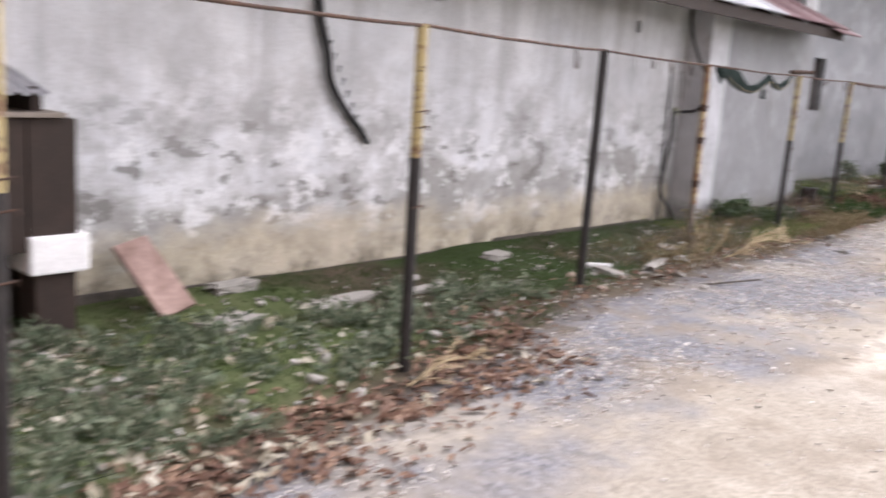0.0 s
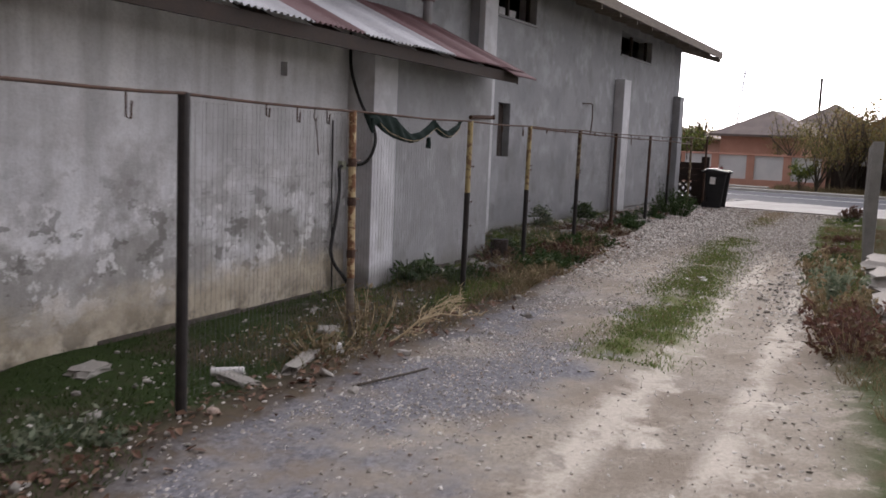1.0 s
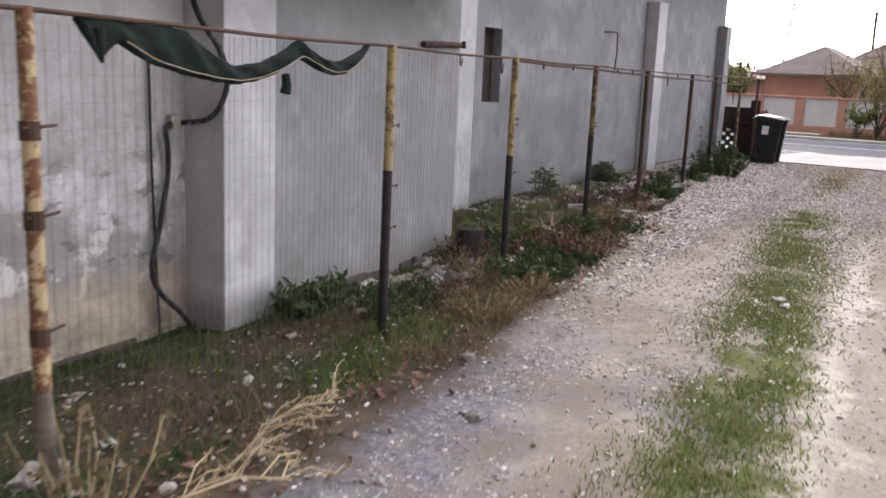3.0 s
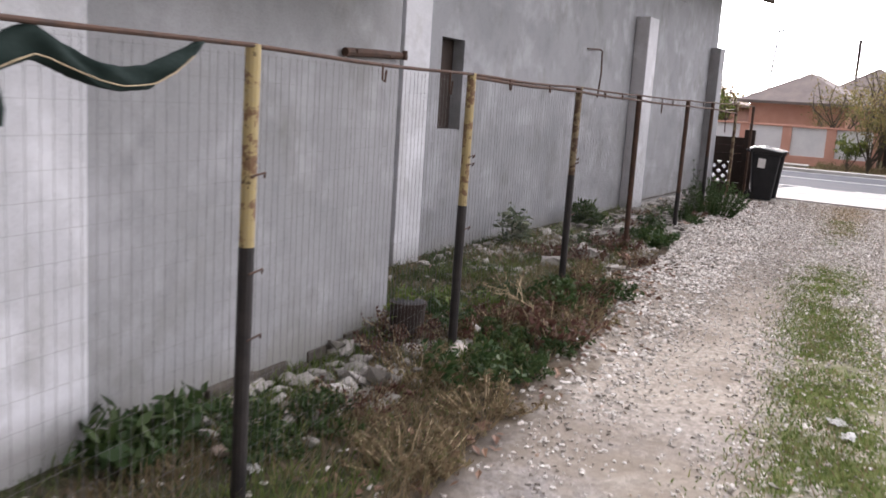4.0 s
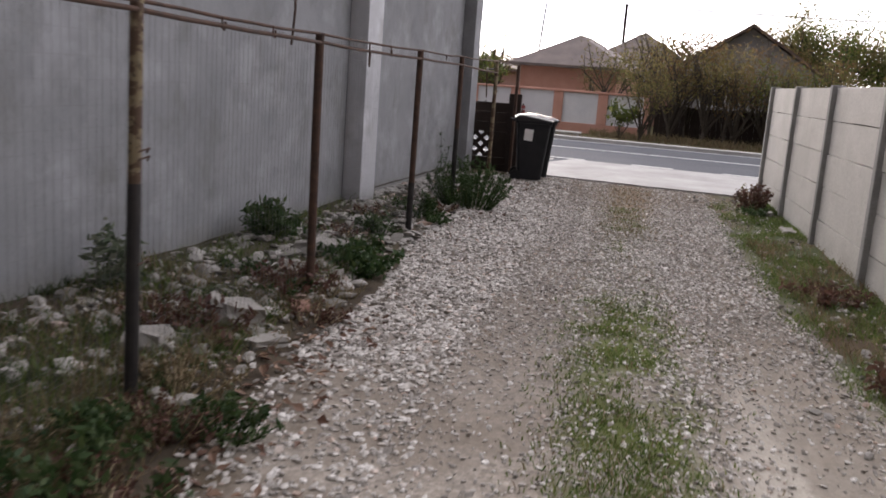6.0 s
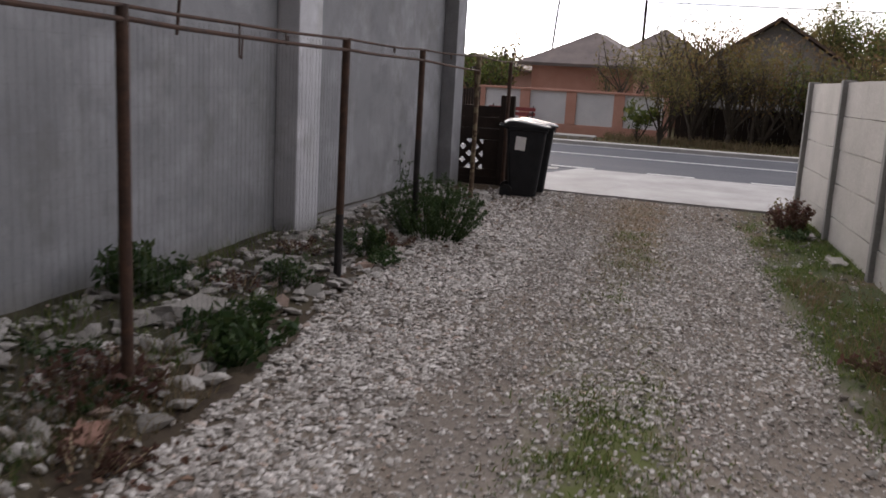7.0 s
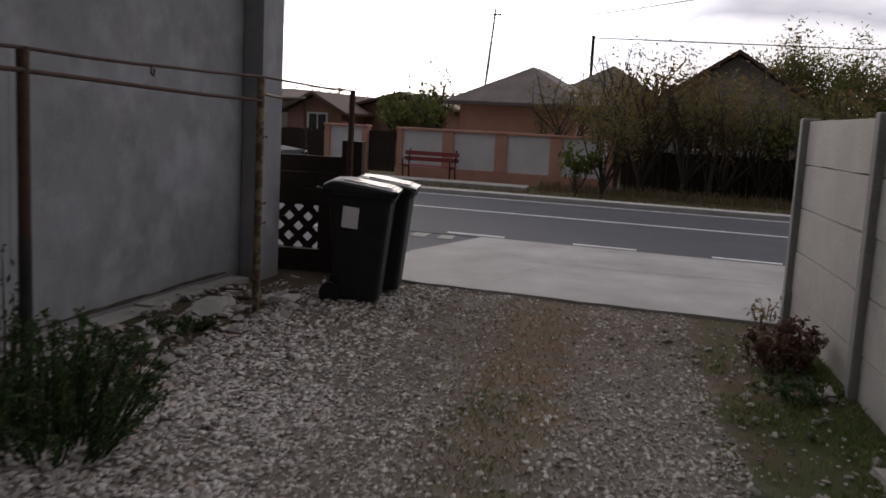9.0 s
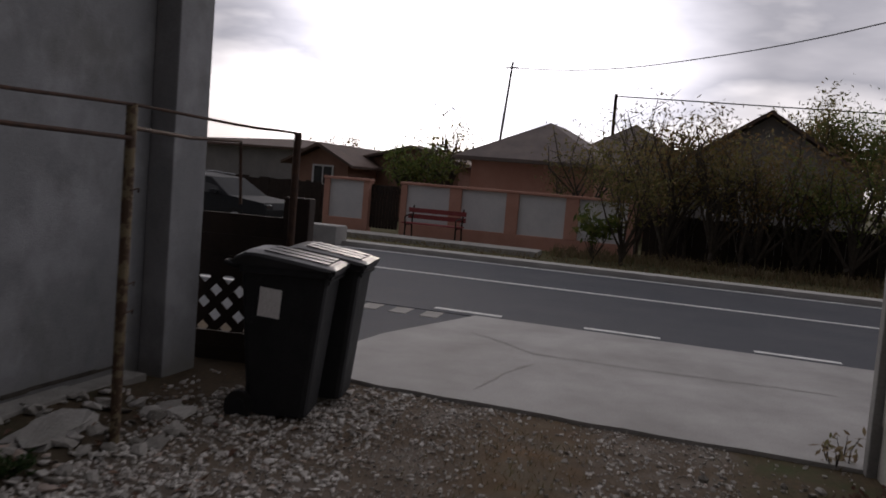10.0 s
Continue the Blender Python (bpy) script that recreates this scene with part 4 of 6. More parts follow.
# ---- two wheelie bins ----
def wheelie_bin(label):
    e = thing("wheelie_bin", label, "bin", group="bins by the gate")
    # body: tapered, x across 0.58, y from hinge (+) to front (-)
    bm = bmesh.new()
    rows = []
    for z, hw, yf, yb in ((0.05, 0.22, -0.235, 0.20), (0.3, 0.238, -0.265, 0.225), (0.86, 0.272, -0.335, 0.275), (0.93, 0.275, -0.34, 0.28), (0.935, 0.30, -0.365, 0.30), (0.975, 0.30, -0.365, 0.30)):
        ring = []
        for (sx, y, other) in ((-1, yf, 0), (1, yf, 0), (1, yb, 0), (-1, yb, 0)):
            c = 0.045
            sy = 1 if y == yf else -1
            a, b = (sx * (hw - c), y), (sx * hw, y + sy * c)
            ring += [a, (sx * (hw - c * 0.3), y + sy * c * 0.3), b] if sx * sy > 0 else [b, (sx * (hw - c * 0.3), y + sy * c * 0.3), a]
        rows.append([bm.verts.new((px, py, z)) for px, py in ring])
    for u, w in zip(rows, rows[1:]):
        for k in range(12):
            bm.faces.new((u[k], u[(k + 1) % 12], w[(k + 1) % 12], w[k]))
    bm.faces.new(rows[0][::-1])
    bm.faces.new(rows[-1])
    part("body", bm, BIN, e)
    # lid: domed, sloping to the front
    bm = bmesh.new()
    prof = [(-0.40, 0.955), (-0.405, 0.985), (-0.37, 1.0), (-0.10, 1.037), (0.17, 1.068), (0.25, 1.066), (0.33, 1.03), (0.33, 0.98), (0.30, 0.976), (-0.37, 0.976)]
    rows = []
    for sx in (-0.305, -0.29, -0.2, 0.0, 0.2, 0.29, 0.305):
        edge = 0.0 if abs(sx) < 0.25 else (0.012 if abs(sx) < 0.3 else 0.03)
        rows.append([bm.verts.new((sx, y, max(0.9765 if y > -0.37 else 0.95, z - (edge if z > 0.99 else 0)))) for y, z in prof])
    for u, w in zip(rows, rows[1:]):
        for k in range(len(prof)):
            bm.faces.new((u[k], u[(k + 1) % len(prof)], w[(k + 1) % len(prof)], w[k]))
    bm.faces.new(rows[0][::-1])
    bm.faces.new(rows[-1])
    lid = part("lid", bm, BIN_LID, e, "slightly sloping black lid")
    for sx in (-0.15, 0.0, 0.15):
        part("lid_rib", prism([(-0.33, 1.004), (0.14, 1.063), (0.14, 1.071), (-0.33, 1.012)], sx - 0.055, sx + 0.055), BIN_LID, lid)
    for k in range(2):
        part("rim_band", B(-0.303 + 0.012 * k, 0.303 - 0.012 * k, -0.378 + 0.012 * k, -0.366 + 0.012 * k, 0.925 - 0.03 * k, 0.945 - 0.03 * k, bevel=0.003), BIN, e)
    for sx in (-0.22, 0.22):
        part("handle", T([(sx - 0.05, 0.30, 0.96), (sx - 0.05, 0.40, 0.985), (sx + 0.05, 0.40, 0.985), (sx + 0.05, 0.30, 0.96)], 0.014), BIN, e)
    for sx in (-1, 1):
        w = part("wheel", T([(sx * 0.22, 0.245, 0.10), (sx * 0.275, 0.245, 0.10)], 0.10, sides=24), RUBBER, e)
        part("rim", T([(sx * 0.272, 0.245, 0.10), (sx * 0.281, 0.245, 0.10)], 0.055, sides=16), BIN, w)
    part("axle", T([(-0.22, 0.245, 0.10), (0.22, 0.245, 0.10)], 0.012), RUST, e)
    for sx in (-1, 1):
        part("side_rib", B(sx * 0.262 - 0.012, sx * 0.262 + 0.012, -0.05, 0.05, 0.30, 0.90, bevel=0.004) if sx > 0 else B(-0.27, -0.255, 0.18, 0.23, 0.62, 0.90, bevel=0.003), BIN, e)
    return e


bin_a = wheelie_bin("black plastic wheelie bin with a white paper label")
bin_a.matrix_world = pose(23.955, 4.55, 0.0, 0, 0, 9) @ Matrix.Diagonal((0.9, 0.8, 0.94, 1))
lab = B(-0.2685, -0.2665, -0.02, 0.14, 0.66, 0.84)
bmesh.ops.transform(lab, matrix=Matrix.Translation((-0.2675, 0, 0.75)) @ Matrix.Rotation(radians(-3.4), 4, "Y") @ Matrix.Rotation(radians(5), 4, "X") @ Matrix.Translation((0.2655, 0, -0.75)), verts=lab.verts[:])
part("paper_label", lab, PAPER, bin_a, "white paper label")
bin_b = wheelie_bin("black plastic wheelie bin standing against another")
bin_b.matrix_world = pose(24.48, 4.50, 0.0, 0, 0, 8) @ Matrix.Diagonal((0.9, 0.75, 0.94, 1))

# ---- dark wooden gate panel with a lattice, by the building's corner ----
gate = thing("wooden_gate", "dark brown wooden gate panel with a diamond lattice", "gate", (25.15, 5.0, 0.0))
for k in range(3):
    part("board", B(-0.02, 0.02, 0.02, 0.86, 0.64 + 0.158 * k, 0.796 + 0.158 * k, bevel=0.001), WOOD_DARK, gate)
for k in range(2):
    part("board", B(-0.02, 0.02, 0.02, 0.86, 0.11 * k, 0.108 + 0.11 * k, bevel=0.001), WOOD_DARK, gate)
part("stile", B(-0.03, 0.03, 0.0, 0.30, 0.222, 0.638), WOOD_DARK, gate)
part("gate_post", B(-0.06, 0.06, -0.12, 0.08, -0.2, 1.27, bevel=0.01), WOOD_DARK, gate, "stout dark gate post")
for k in range(5):
    for s in (-1, 1):
        y0 = 0.38 + 0.19 * k - 0.19
        bm = B(-0.006, 0.006, -0.36, 0.36, -0.032, 0.032, m=Matrix.Translation((0.006 * s, y0 + 0.03, 0.43)) @ Matrix.Rotation(s * radians(45), 4, "X"))
        cut = [((0, 0.30, 0), (0, -1, 0)), ((0, 0.86, 0), (0, 1, 0)), ((0, 0, 0.222), (0, 0, -1)), ((0, 0, 0.638), (0, 0, 1))]
        for co, no in cut:
            bmesh.ops.bisect_plane(bm, geom=bm.verts[:] + bm.edges[:] + bm.faces[:], plane_co=co, plane_no=no, clear_outer=True)
        if bm.faces:
            part("lattice_slat", bm, WOOD_DARK, gate)
        else:
            bm.free()

# ---- across the street ----
def far_x(y):
    return 40.05 + 0.147 * y


FAR_TURN = math.atan2(0.147, 1.0)


def far_frame(y, z=0.0, dx=0.0):
    """A frame whose y runs along the far walls and x away from the street."""
    return Matrix.Translation((far_x(y) + dx, y, z)) @ Matrix.Rotation(-FAR_TURN, 4, "Z")


def garden_wall(y0, y1, bays, label):
    e = thing("garden_wall", label, "wall")
    m = far_frame(y0)
    ln = (y1 - y0) / math.cos(FAR_TURN)
    part("base", B(-0.12, 0.12, 0, ln, -0.3, 0.28, m=m, bevel=0.01), PINK, e, "salmon base course")
    part("cap", B(-0.15, 0.15, -0.03, ln + 0.03, 1.27, 1.34, m=m, bevel=0.015), PINK, e, "salmon coping")
    w = ln / bays
    for k in range(bays + 1):
        a = max(0.0, k * w - 0.16)
        part("pier", B(-0.13, 0.13, a, min(ln, k * w + 0.16), 0.281, 1.269, m=m), PINK, e, "salmon pier")
    for k in range(bays):
        part("panel", B(-0.08, 0.08, k * w + 0.161, (k + 1) * w - 0.161, 0.281, 1.269, m=m), WHITE_WALL, e, "white panel")
    return e


garden_wall(2.6, 8.5, 4, "salmon garden wall with white panels along the street")
garden_wall(9.4, 10.7, 1, "short salmon wall with one white panel beside the gate")
g = thing("garden_gate", "dark metal garden gate between the salmon walls", "gate")
for k in range(9):
    part("bar", B(-0.02, 0.02, 0.05 + 0.09 * k, 0.12 + 0.09 * k, 0.08, 1.2, m=far_frame(8.55)), WOOD_DARK, g)
part("rail", B(-0.03, 0.03, 0.0, 0.82, 0.3, 0.36, m=far_frame(8.55, 0, 0.045)), WOOD_DARK, g)
part("rail", B(-0.03, 0.03, 0.0, 0.82, 1.0, 1.06, m=far_frame(8.55, 0, 0.045)), WOOD_DARK, g)


def board_fence(name, y0, y1, h, label, material):
    e = thing(name, label, "fence")
    y = y0
    while y < y1:
        part("board", B(-0.015, 0.015, 0, 0.156, 0.02, h + rand(-0.03, 0.03), m=far_frame(y, 0, rand(-0.01, 0.01))), material, e)
        y += 0.16
    ln = (y1 - y0) / math.cos(FAR_TURN)
    for z in (0.3, h - 0.25):
        part("rail", B(0.02, 0.06, 0, ln, z, z + 0.08, m=far_frame(y0)), material, e)
    k = 0.0
    while k < ln:
        part("post", B(0.061, 0.15, k, k + 0.09, -0.2, h - 0.05, m=far_frame(y0)), material, e)
        k += 2.2


board_fence("board_fence", 10.85, 19.0, 1.15, "dark weathered board fence along the street", WOOD_DARK)
board_fence("board_fence", -12.0, 2.4, 1.05, "dark board fence behind shrubs along the street", WOOD_DARK)

# bench before the wall
bench = thing("bench", "red slatted wooden street bench on dark metal legs", "bench")
BM = far_frame(6.6, -0.045, -1.2)
for k in range(3):
    part("seat_slat", B(-0.2 + 0.14 * k, -0.085 + 0.14 * k, 0, 1.5, 0.40, 0.43, m=BM, bevel=0.005), RED_PAINT, bench)
for k in range(2):
    part("back_slat", B(0.235, 0.265, 0, 1.5, 0.52 + 0.15 * k, 0.63 + 0.15 * k, m=BM, bevel=0.005), RED_PAINT, bench)
for y in (0.08, 1.38):
    part("leg", T([BM @ Vector(p) for p in ((-0.22, y, 0), (-0.2, y, 0.38), (0.2, y, 0.38), (0.25, y, 0.0))], 0.022), WOOD_DARK, bench)
    part("back_post", T([BM @ Vector(p) for p in ((0.2, y, 0.38), (0.29, y, 0.84))], 0.022), WOOD_DARK, bench)
    part("armrest", T([BM @ Vector(p) for p in ((-0.22, y, 0.36), (-0.24, y, 0.56), (-0.1, y, 0.6), (0.24, y, 0.6))], 0.018), WOOD_DARK, bench)

blk = thing("concrete_block", "pale concrete block at the edge of the street", "block", (36.0, 8.72, -0.04), -8)
part("body", B(-0.25, 0.25, -0.45, 0.32, 0, 0.44, bevel=0.03), CONCRETE, blk)
part("end_piece", B(-0.23, 0.23, 0.33, 0.52, 0, 0.40, bevel=0.03), CONCRETE, blk)


def hip_house(name, label, cx, cy, lx, ly, eave, ridge, overhang, turn, walls, tiles, hip=True, windows=()):
    e = thing(name, label, "house", (cx, cy, 0), turn)
    hx, hy = lx / 2, ly / 2
    bm = bmesh.new()
    box(bm, -hx, hx, -hy, hy, -0.3, eave)
    if not hip:
        g = prism([(-hy, eave), (hy, eave), (0, ridge - 0.05)], -hx, hx)
        tmp = bpy.data.meshes.new("gable")
        g.to_mesh(tmp)
        g.free()
        bm.from_mesh(tmp)
    part("wall", bm, walls, e)
    o = overhang
    drop = eave - o * (ridge - eave) / hy * 0.6
    bm = bmesh.new()
    if hip:
        r = max(0.0, hx - hy)
        top = [(-r, 0), (r, 0)]
        low = [(-hx - o, -hy - o), (hx + o, -hy - o), (hx + o, hy + o), (-hx - o, hy + o)]
        L = [bm.verts.new((x, y, drop)) for x, y in low]
        U = [bm.verts.new((x, y, drop - 0.1)) for x, y in low]
        P, Q = bm.verts.new((top[0][0] - 0.01, 0, ridge)), bm.verts.new((top[1][0] + 0.01, 0, ridge))
        bm.faces.new((L[0], L[1], Q, P))
        bm.faces.new((L[1], L[2], Q))
        bm.faces.new((L[2], L[3], P, Q))
        bm.faces.new((L[3], L[0], P))
        for k in range(4):
            bm.faces.new((L[k], U[k], U[(k + 1) % 4], L[(k + 1) % 4]))
        bm.faces.new(U)
    else:
        bm.free()
        bm = prism([(-hy - o, drop), (0, ridge), (hy + o, drop), (hy + o, drop + 0.09), (0, ridge + 0.12), (-hy - o, drop + 0.09)], -hx - o, hx + o)
    part("roof", bm, tiles, e)
    for (face, u, z, w, h) in windows:
        win = part("window", B(-hx - 0.02, -hx + 0.04, u, u + w, z, z + h), GLASS, e, "dark window pane")
        for (a, b, c, d) in ((u - 0.06, u, z - 0.06, z + h + 0.06), (u + w, u + w + 0.06, z - 0.06, z + h + 0.06), (u, u + w, z - 0.06, z), (u, u + w, z + h, z + h + 0.06), (u + w / 2 - 0.02, u + w / 2 + 0.02, z, z + h)):
            part("frame", B(-hx - 0.05, -hx + 0.03, a, b, c, d), WHITE_WALL, win)
    return e


GLASS = plain("dark_window_glass", (0.02, 0.022, 0.025), (0.035, 0.037, 0.04), 3.0, 0.15, spec=0.6)
hip_house("house", "salmon house with a pale hipped sheet roof", 47.0, 5.2, 5.6, 3.6, 2.36, 3.42, 0.42, -8, PINK, TILE_PALE, True)
hip_house("house", "house with a pale hipped sheet roof behind trees", 55.0, 2.85, 6.0, 5.4, 2.4, 4.2, 0.4, -8, BRICK_TONE, TILE_PALE, True, [("w", -0.5, 1.4, 0.9, 1.0)])
hip_house("house", "grey-brown house with a dark gable towards the street", 50.2, -1.5, 7.0, 5.2, 2.4, 4.12, 0.35, -8, HOUSE_DARK, TILE_DARK, False, [("w", 0.72, 1.1, 0.85, 0.75)])
hip_house("house", "dark red house behind the board fence", 50.5, 13.2, 4.0, 2.2, 1.7, 2.3, 0.3, -8, BRICK_TONE, TILE_DARK, False, [("w", -0.5, 1.0, 0.7, 0.6)])
hip_house("house", "long low dark outbuilding behind a fence", 57.0, 17.5, 6.0, 14.0, 2.3, 2.75, 0.3, -8, HOUSE_DARK, TILE_DARK, True)
hip_house("house", "low brown outbuilding beside the garden", 52.5, 10.4, 4.0, 3.6, 2.0, 2.5, 0.3, -8, BRICK_TONE, TILE_DARK, False)


# parked estate car beyond the gate
def parked_car(x, y, turn):
    e = thing("car", "dark grey parked estate car", "car", (x, y, -0.04), turn)
    e.matrix_world = e.matrix_world @ Matrix.Diagonal((0.92, 0.95, 0.86, 1))
    prof = [(-2.15, 0.32), (-2.2, 0.62), (-2.1, 0.80), (-1.15, 0.92), (-0.55, 1.36), (0.3, 1.46), (1.5, 1.42), (2.05, 0.98), (2.15, 0.6), (2.12, 0.32)]
    bm = bmesh.new()
    rows = []
    for sx, pinch in ((-0.88, 1.0), (-0.84, 0.0), (0.84, 0.0), (0.88, 1.0)):
        rows.append([bm.verts.new((sx * (1 - 0.16 * max(0.0, z - 0.9) / 0.5), y0, z if abs(sx) < 0.86 else min(z, 0.32 + (z - 0.32) * 0.985))) for y0, z in prof])
    for u, w in zip(rows, rows[1:]):
        for k in range(len(prof)):
            bm.faces.new((u[k], u[(k + 1) % len(prof)], w[(k + 1) % len(prof)], w[k]))
    bm.faces.new(rows[0])
    bm.faces.new(rows[-1][::-1])
    part("body", bm, CAR_PAINT, e, "dark grey paint")
    for sx in (-1, 1):
        for a, b in (((-0.95, 0.95), (-0.05, 0.95)), ((0.02, 0.95), (0.85, 0.95)), ((0.92, 0.95), (1.75, 0.98))):
            ya, yb = a[0], b[0]
            top = lambda q: 1.36 if q > -0.5 else 1.36 - (-0.5 - q) * 0.75
            pts = [(ya, 0.96), (yb, 0.96), (yb - (0.25 if yb > 1.5 else 0), top(yb) - 0.02), (ya + (0.1 if ya < -0.5 else 0), top(ya + 0.1))]
            bm = bmesh.new()
            f = [bm.verts.new((sx * (0.895 * (1 - 0.16 * (z - 0.9) / 0.5)), q, z)) for q, z in pts]
            h = [bm.verts.new((sx * (0.875 * (1 - 0.16 * (z - 0.9) / 0.5)), q, z)) for q, z in pts]
            bm.faces.new(f)
            bm.faces.new(h[::-1])
            for k in range(4):
                bm.faces.new((f[k], f[(k + 1) % 4], h[(k + 1) % 4], h[k]))
            part("side_window", bm, GLASS, e)
        for q in (-1.35, 1.35):
            w = part("wheel", T([(sx * 0.70, q, 0.31), (sx * 0.89, q, 0.31)], 0.31, sides=24), RUBBER, e)
            part("rim", T([(sx * 0.888, q, 0.31), (sx * 0.90, q, 0.31)], 0.20, sides=16), SHEET_PALE, w)
        part("headlight", B(sx * 0.72 - 0.14, sx * 0.72 + 0.14, -2.19, -2.05, 0.62, 0.76, bevel=0.02), GLASS, e)
        part("roof_rail", T([(sx * 0.68, -0.3, 1.44), (sx * 0.68, 0.4, 1.49), (sx * 0.68, 1.45, 1.44)], 0.018), SHEET_PALE, e)
        part("wing_mirror", B(sx * 0.98 - 0.09, sx * 0.98 + 0.09, -0.85, -0.72, 0.93, 1.06, bevel=0.03), CAR_PAINT, e)


CAR_PAINT = plain("dark_car_paint", (0.025, 0.027, 0.03), (0.035, 0.037, 0.04), 2.0, 0.6, 0.0, spec=0.08, height=0.0005)
parked_car(38.4, 12.45, -8)

# poles and lines
pole = thing("antenna_mast", "thin leaning metal mast above the salmon house", "mast")
part("mast", T([(47.6, 7.15, 2.2), (47.7, 6.9, 5.4)], 0.045, 0.035), WIRE, pole)
part("crossbar", T([(47.7, 7.1, 5.2), (47.7, 6.7, 5.23)], 0.025), WIRE, pole)
up = thing("utility_pole", "dark wooden utility pole behind the houses", "utility pole", (62.0, 4.05, 0))
part("pole", T([(0, 0, -0.3), (0, 0, 6.1)], 0.10, 0.08, 10), WOOD_DARK, up)
wire = thing("power_line", "overhead power line across the street", "power line")
part("line", T(smooth([(47.7, 7.0, 5.2), (46.0, 4.56, 5.03), (44.0, 1.89, 5.12), (38.0, -1.79, 5.2), (28.0, -7.0, 5.9)]), 0.014, sides=5), CABLE, wire)
wire = thing("power_line", "overhead power line behind the houses", "power line")
part("line", T([(62, 4.05, 6.0), (60.0, -8.0, 5.7), (56.0, -26.0, 6.6)], 0.03, sides=5), CABLE, wire)


# ---- plants ----
def leaf_cloud(centres, n, spread, size, flat=0.6):
    """Small four-cornered leaves scattered round centres, as arrays."""
    c = np.array(centres)[rng.integers(0, len(centres), n)]
    p = c + rng.normal(0, 1, (n, 3)) * np.array(spread)
    a = rng.normal(0, 1, (n, 3))
    a /= np.linalg.norm(a, axis=1)[:, None]
    b = np.cross(a, rng.normal(0, 1, (n, 3)))
    b /= np.linalg.norm(b, axis=1)[:, None] + 1e-9
    s = size * rng.uniform(0.55, 1.3, n)[:, None]
    v = np.stack([p - a * s, p + b * s * flat * 0.5, p + a * s, p - b * s * flat * 0.5], 1).reshape(-1, 3)
    f = np.arange(4 * n).reshape(-1, 4)
    return v.tolist(), f.tolist()


def crown(name, parent, centres, n, spread, size, material, label="", flat=0.6):
    v, f = leaf_cloud(centres, n, spread, size, flat)
    ob = from_arrays(name, v, f, material)
    ob.parent = parent
    if label:
        ob["label"] = label
    return ob


def tree(label, at, height, spread, limbs, n, leaf, material, trunk=0.08, clear=0.3, category="tree", name="tree", bare=0.2, seed=1):
    random.seed(seed)
    e = thing(name, label, category, at)
    part("trunk", T([(0, 0, -0.2), (rand(-0.05, 0.05), rand(-0.05, 0.05), height * clear * 0.6), (rand(-0.1, 0.1), rand(-0.1, 0.1), height * clear)], trunk, trunk * 0.75), BARK, e)
    tips = []
    for k in range(limbs):
        ang, out = 2 * math.pi * k / limbs + rand(-0.4, 0.4), spread * rand(0.3, 1.0)
        top = height * rand(0.62, 1.0) * (1.0 - 0.25 * out / spread)
        p0 = Vector((0, 0, height * clear * rand(0.35, 1.0)))
        p3 = Vector((out * math.cos(ang), out * math.sin(ang), top))
        p1 = p0.lerp(p3, 0.35) + Vector((rand(-1, 1), rand(-1, 1), rand(0, 1))) * 0.08 * height
        p2 = p0.lerp(p3, 0.7) + Vector((rand(-1, 1), rand(-1, 1), rand(0, 1))) * 0.07 * height
        bm = bmesh.new()
        tube(bm, [p0, p1, p2, p3], trunk * 0.5, trunk * 0.12, 5)
        for q in range(4):
            s0 = p1.lerp(p3, rand(0.1, 0.9))
            s1 = s0 + Vector((rand(-1, 1), rand(-1, 1), rand(-0.1, 1.1))) * 0.2 * height * rand(0.4, 1.0)
            tube(bm, [s0, s0.lerp(s1, 0.5) + Vector((rand(-1, 1), rand(-1, 1), 0)) * 0.02 * height, s1], trunk * 0.2, trunk * 0.05, 4)
            if rand(0, 1) > bare:
                tips += [tuple(s1), tuple(s0.lerp(s1, 0.6))]
        part("limb", bm, BARK, e)
        if rand(0, 1) > bare:
            tips += [tuple(p3), tuple(p2), tuple(p2.lerp(p3, 0.5))]
    crown("crown", e, tips or [(0, 0, height)], n, (0.055 * height, 0.055 * height, 0.05 * height), leaf, material)
    return e


def weed(label, at, height, spread, stems, leaf, n, material, stalk=None, name="weed", upright=0.5, seed=1, category="plant"):
    random.seed(seed)
    e = thing(name, label, category, (at[0], at[1], ground_h(at[0], at[1]) - 0.01))
    pts = []
    bm = bmesh.new()
    for k in range(stems):
        a, r = rand(0, 6.283), spread * math.sqrt(rand(0, 1))
        h = height * rand(0.5, 1.0) * (1 - 0.4 * r / spread)
        top = Vector((r * math.cos(a), r * math.sin(a), h))
        foot = Vector((top.x * upright, top.y * upright, 0))
        mid = foot.lerp(top, 0.55) + Vector((rand(-1, 1), rand(-1, 1), 0)) * 0.06 * height
        tube(bm, [foot, mid, top], 0.006, 0.002, 4)
        for q in (0.25, 0.45, 0.62, 0.8, 0.95, 1.0):
            pts.append(tuple(foot.lerp(mid, q * 2) if q < 0.5 else mid.lerp(top, (q - 0.5) * 2)))
    tagged(part("stalk_clump", bm, stalk or material, e), kind="stuff")
    crown("foliage", e, pts, n, (leaf * 0.9, leaf * 0.9, leaf * 0.7), leaf, material, flat=0.8)
    return e


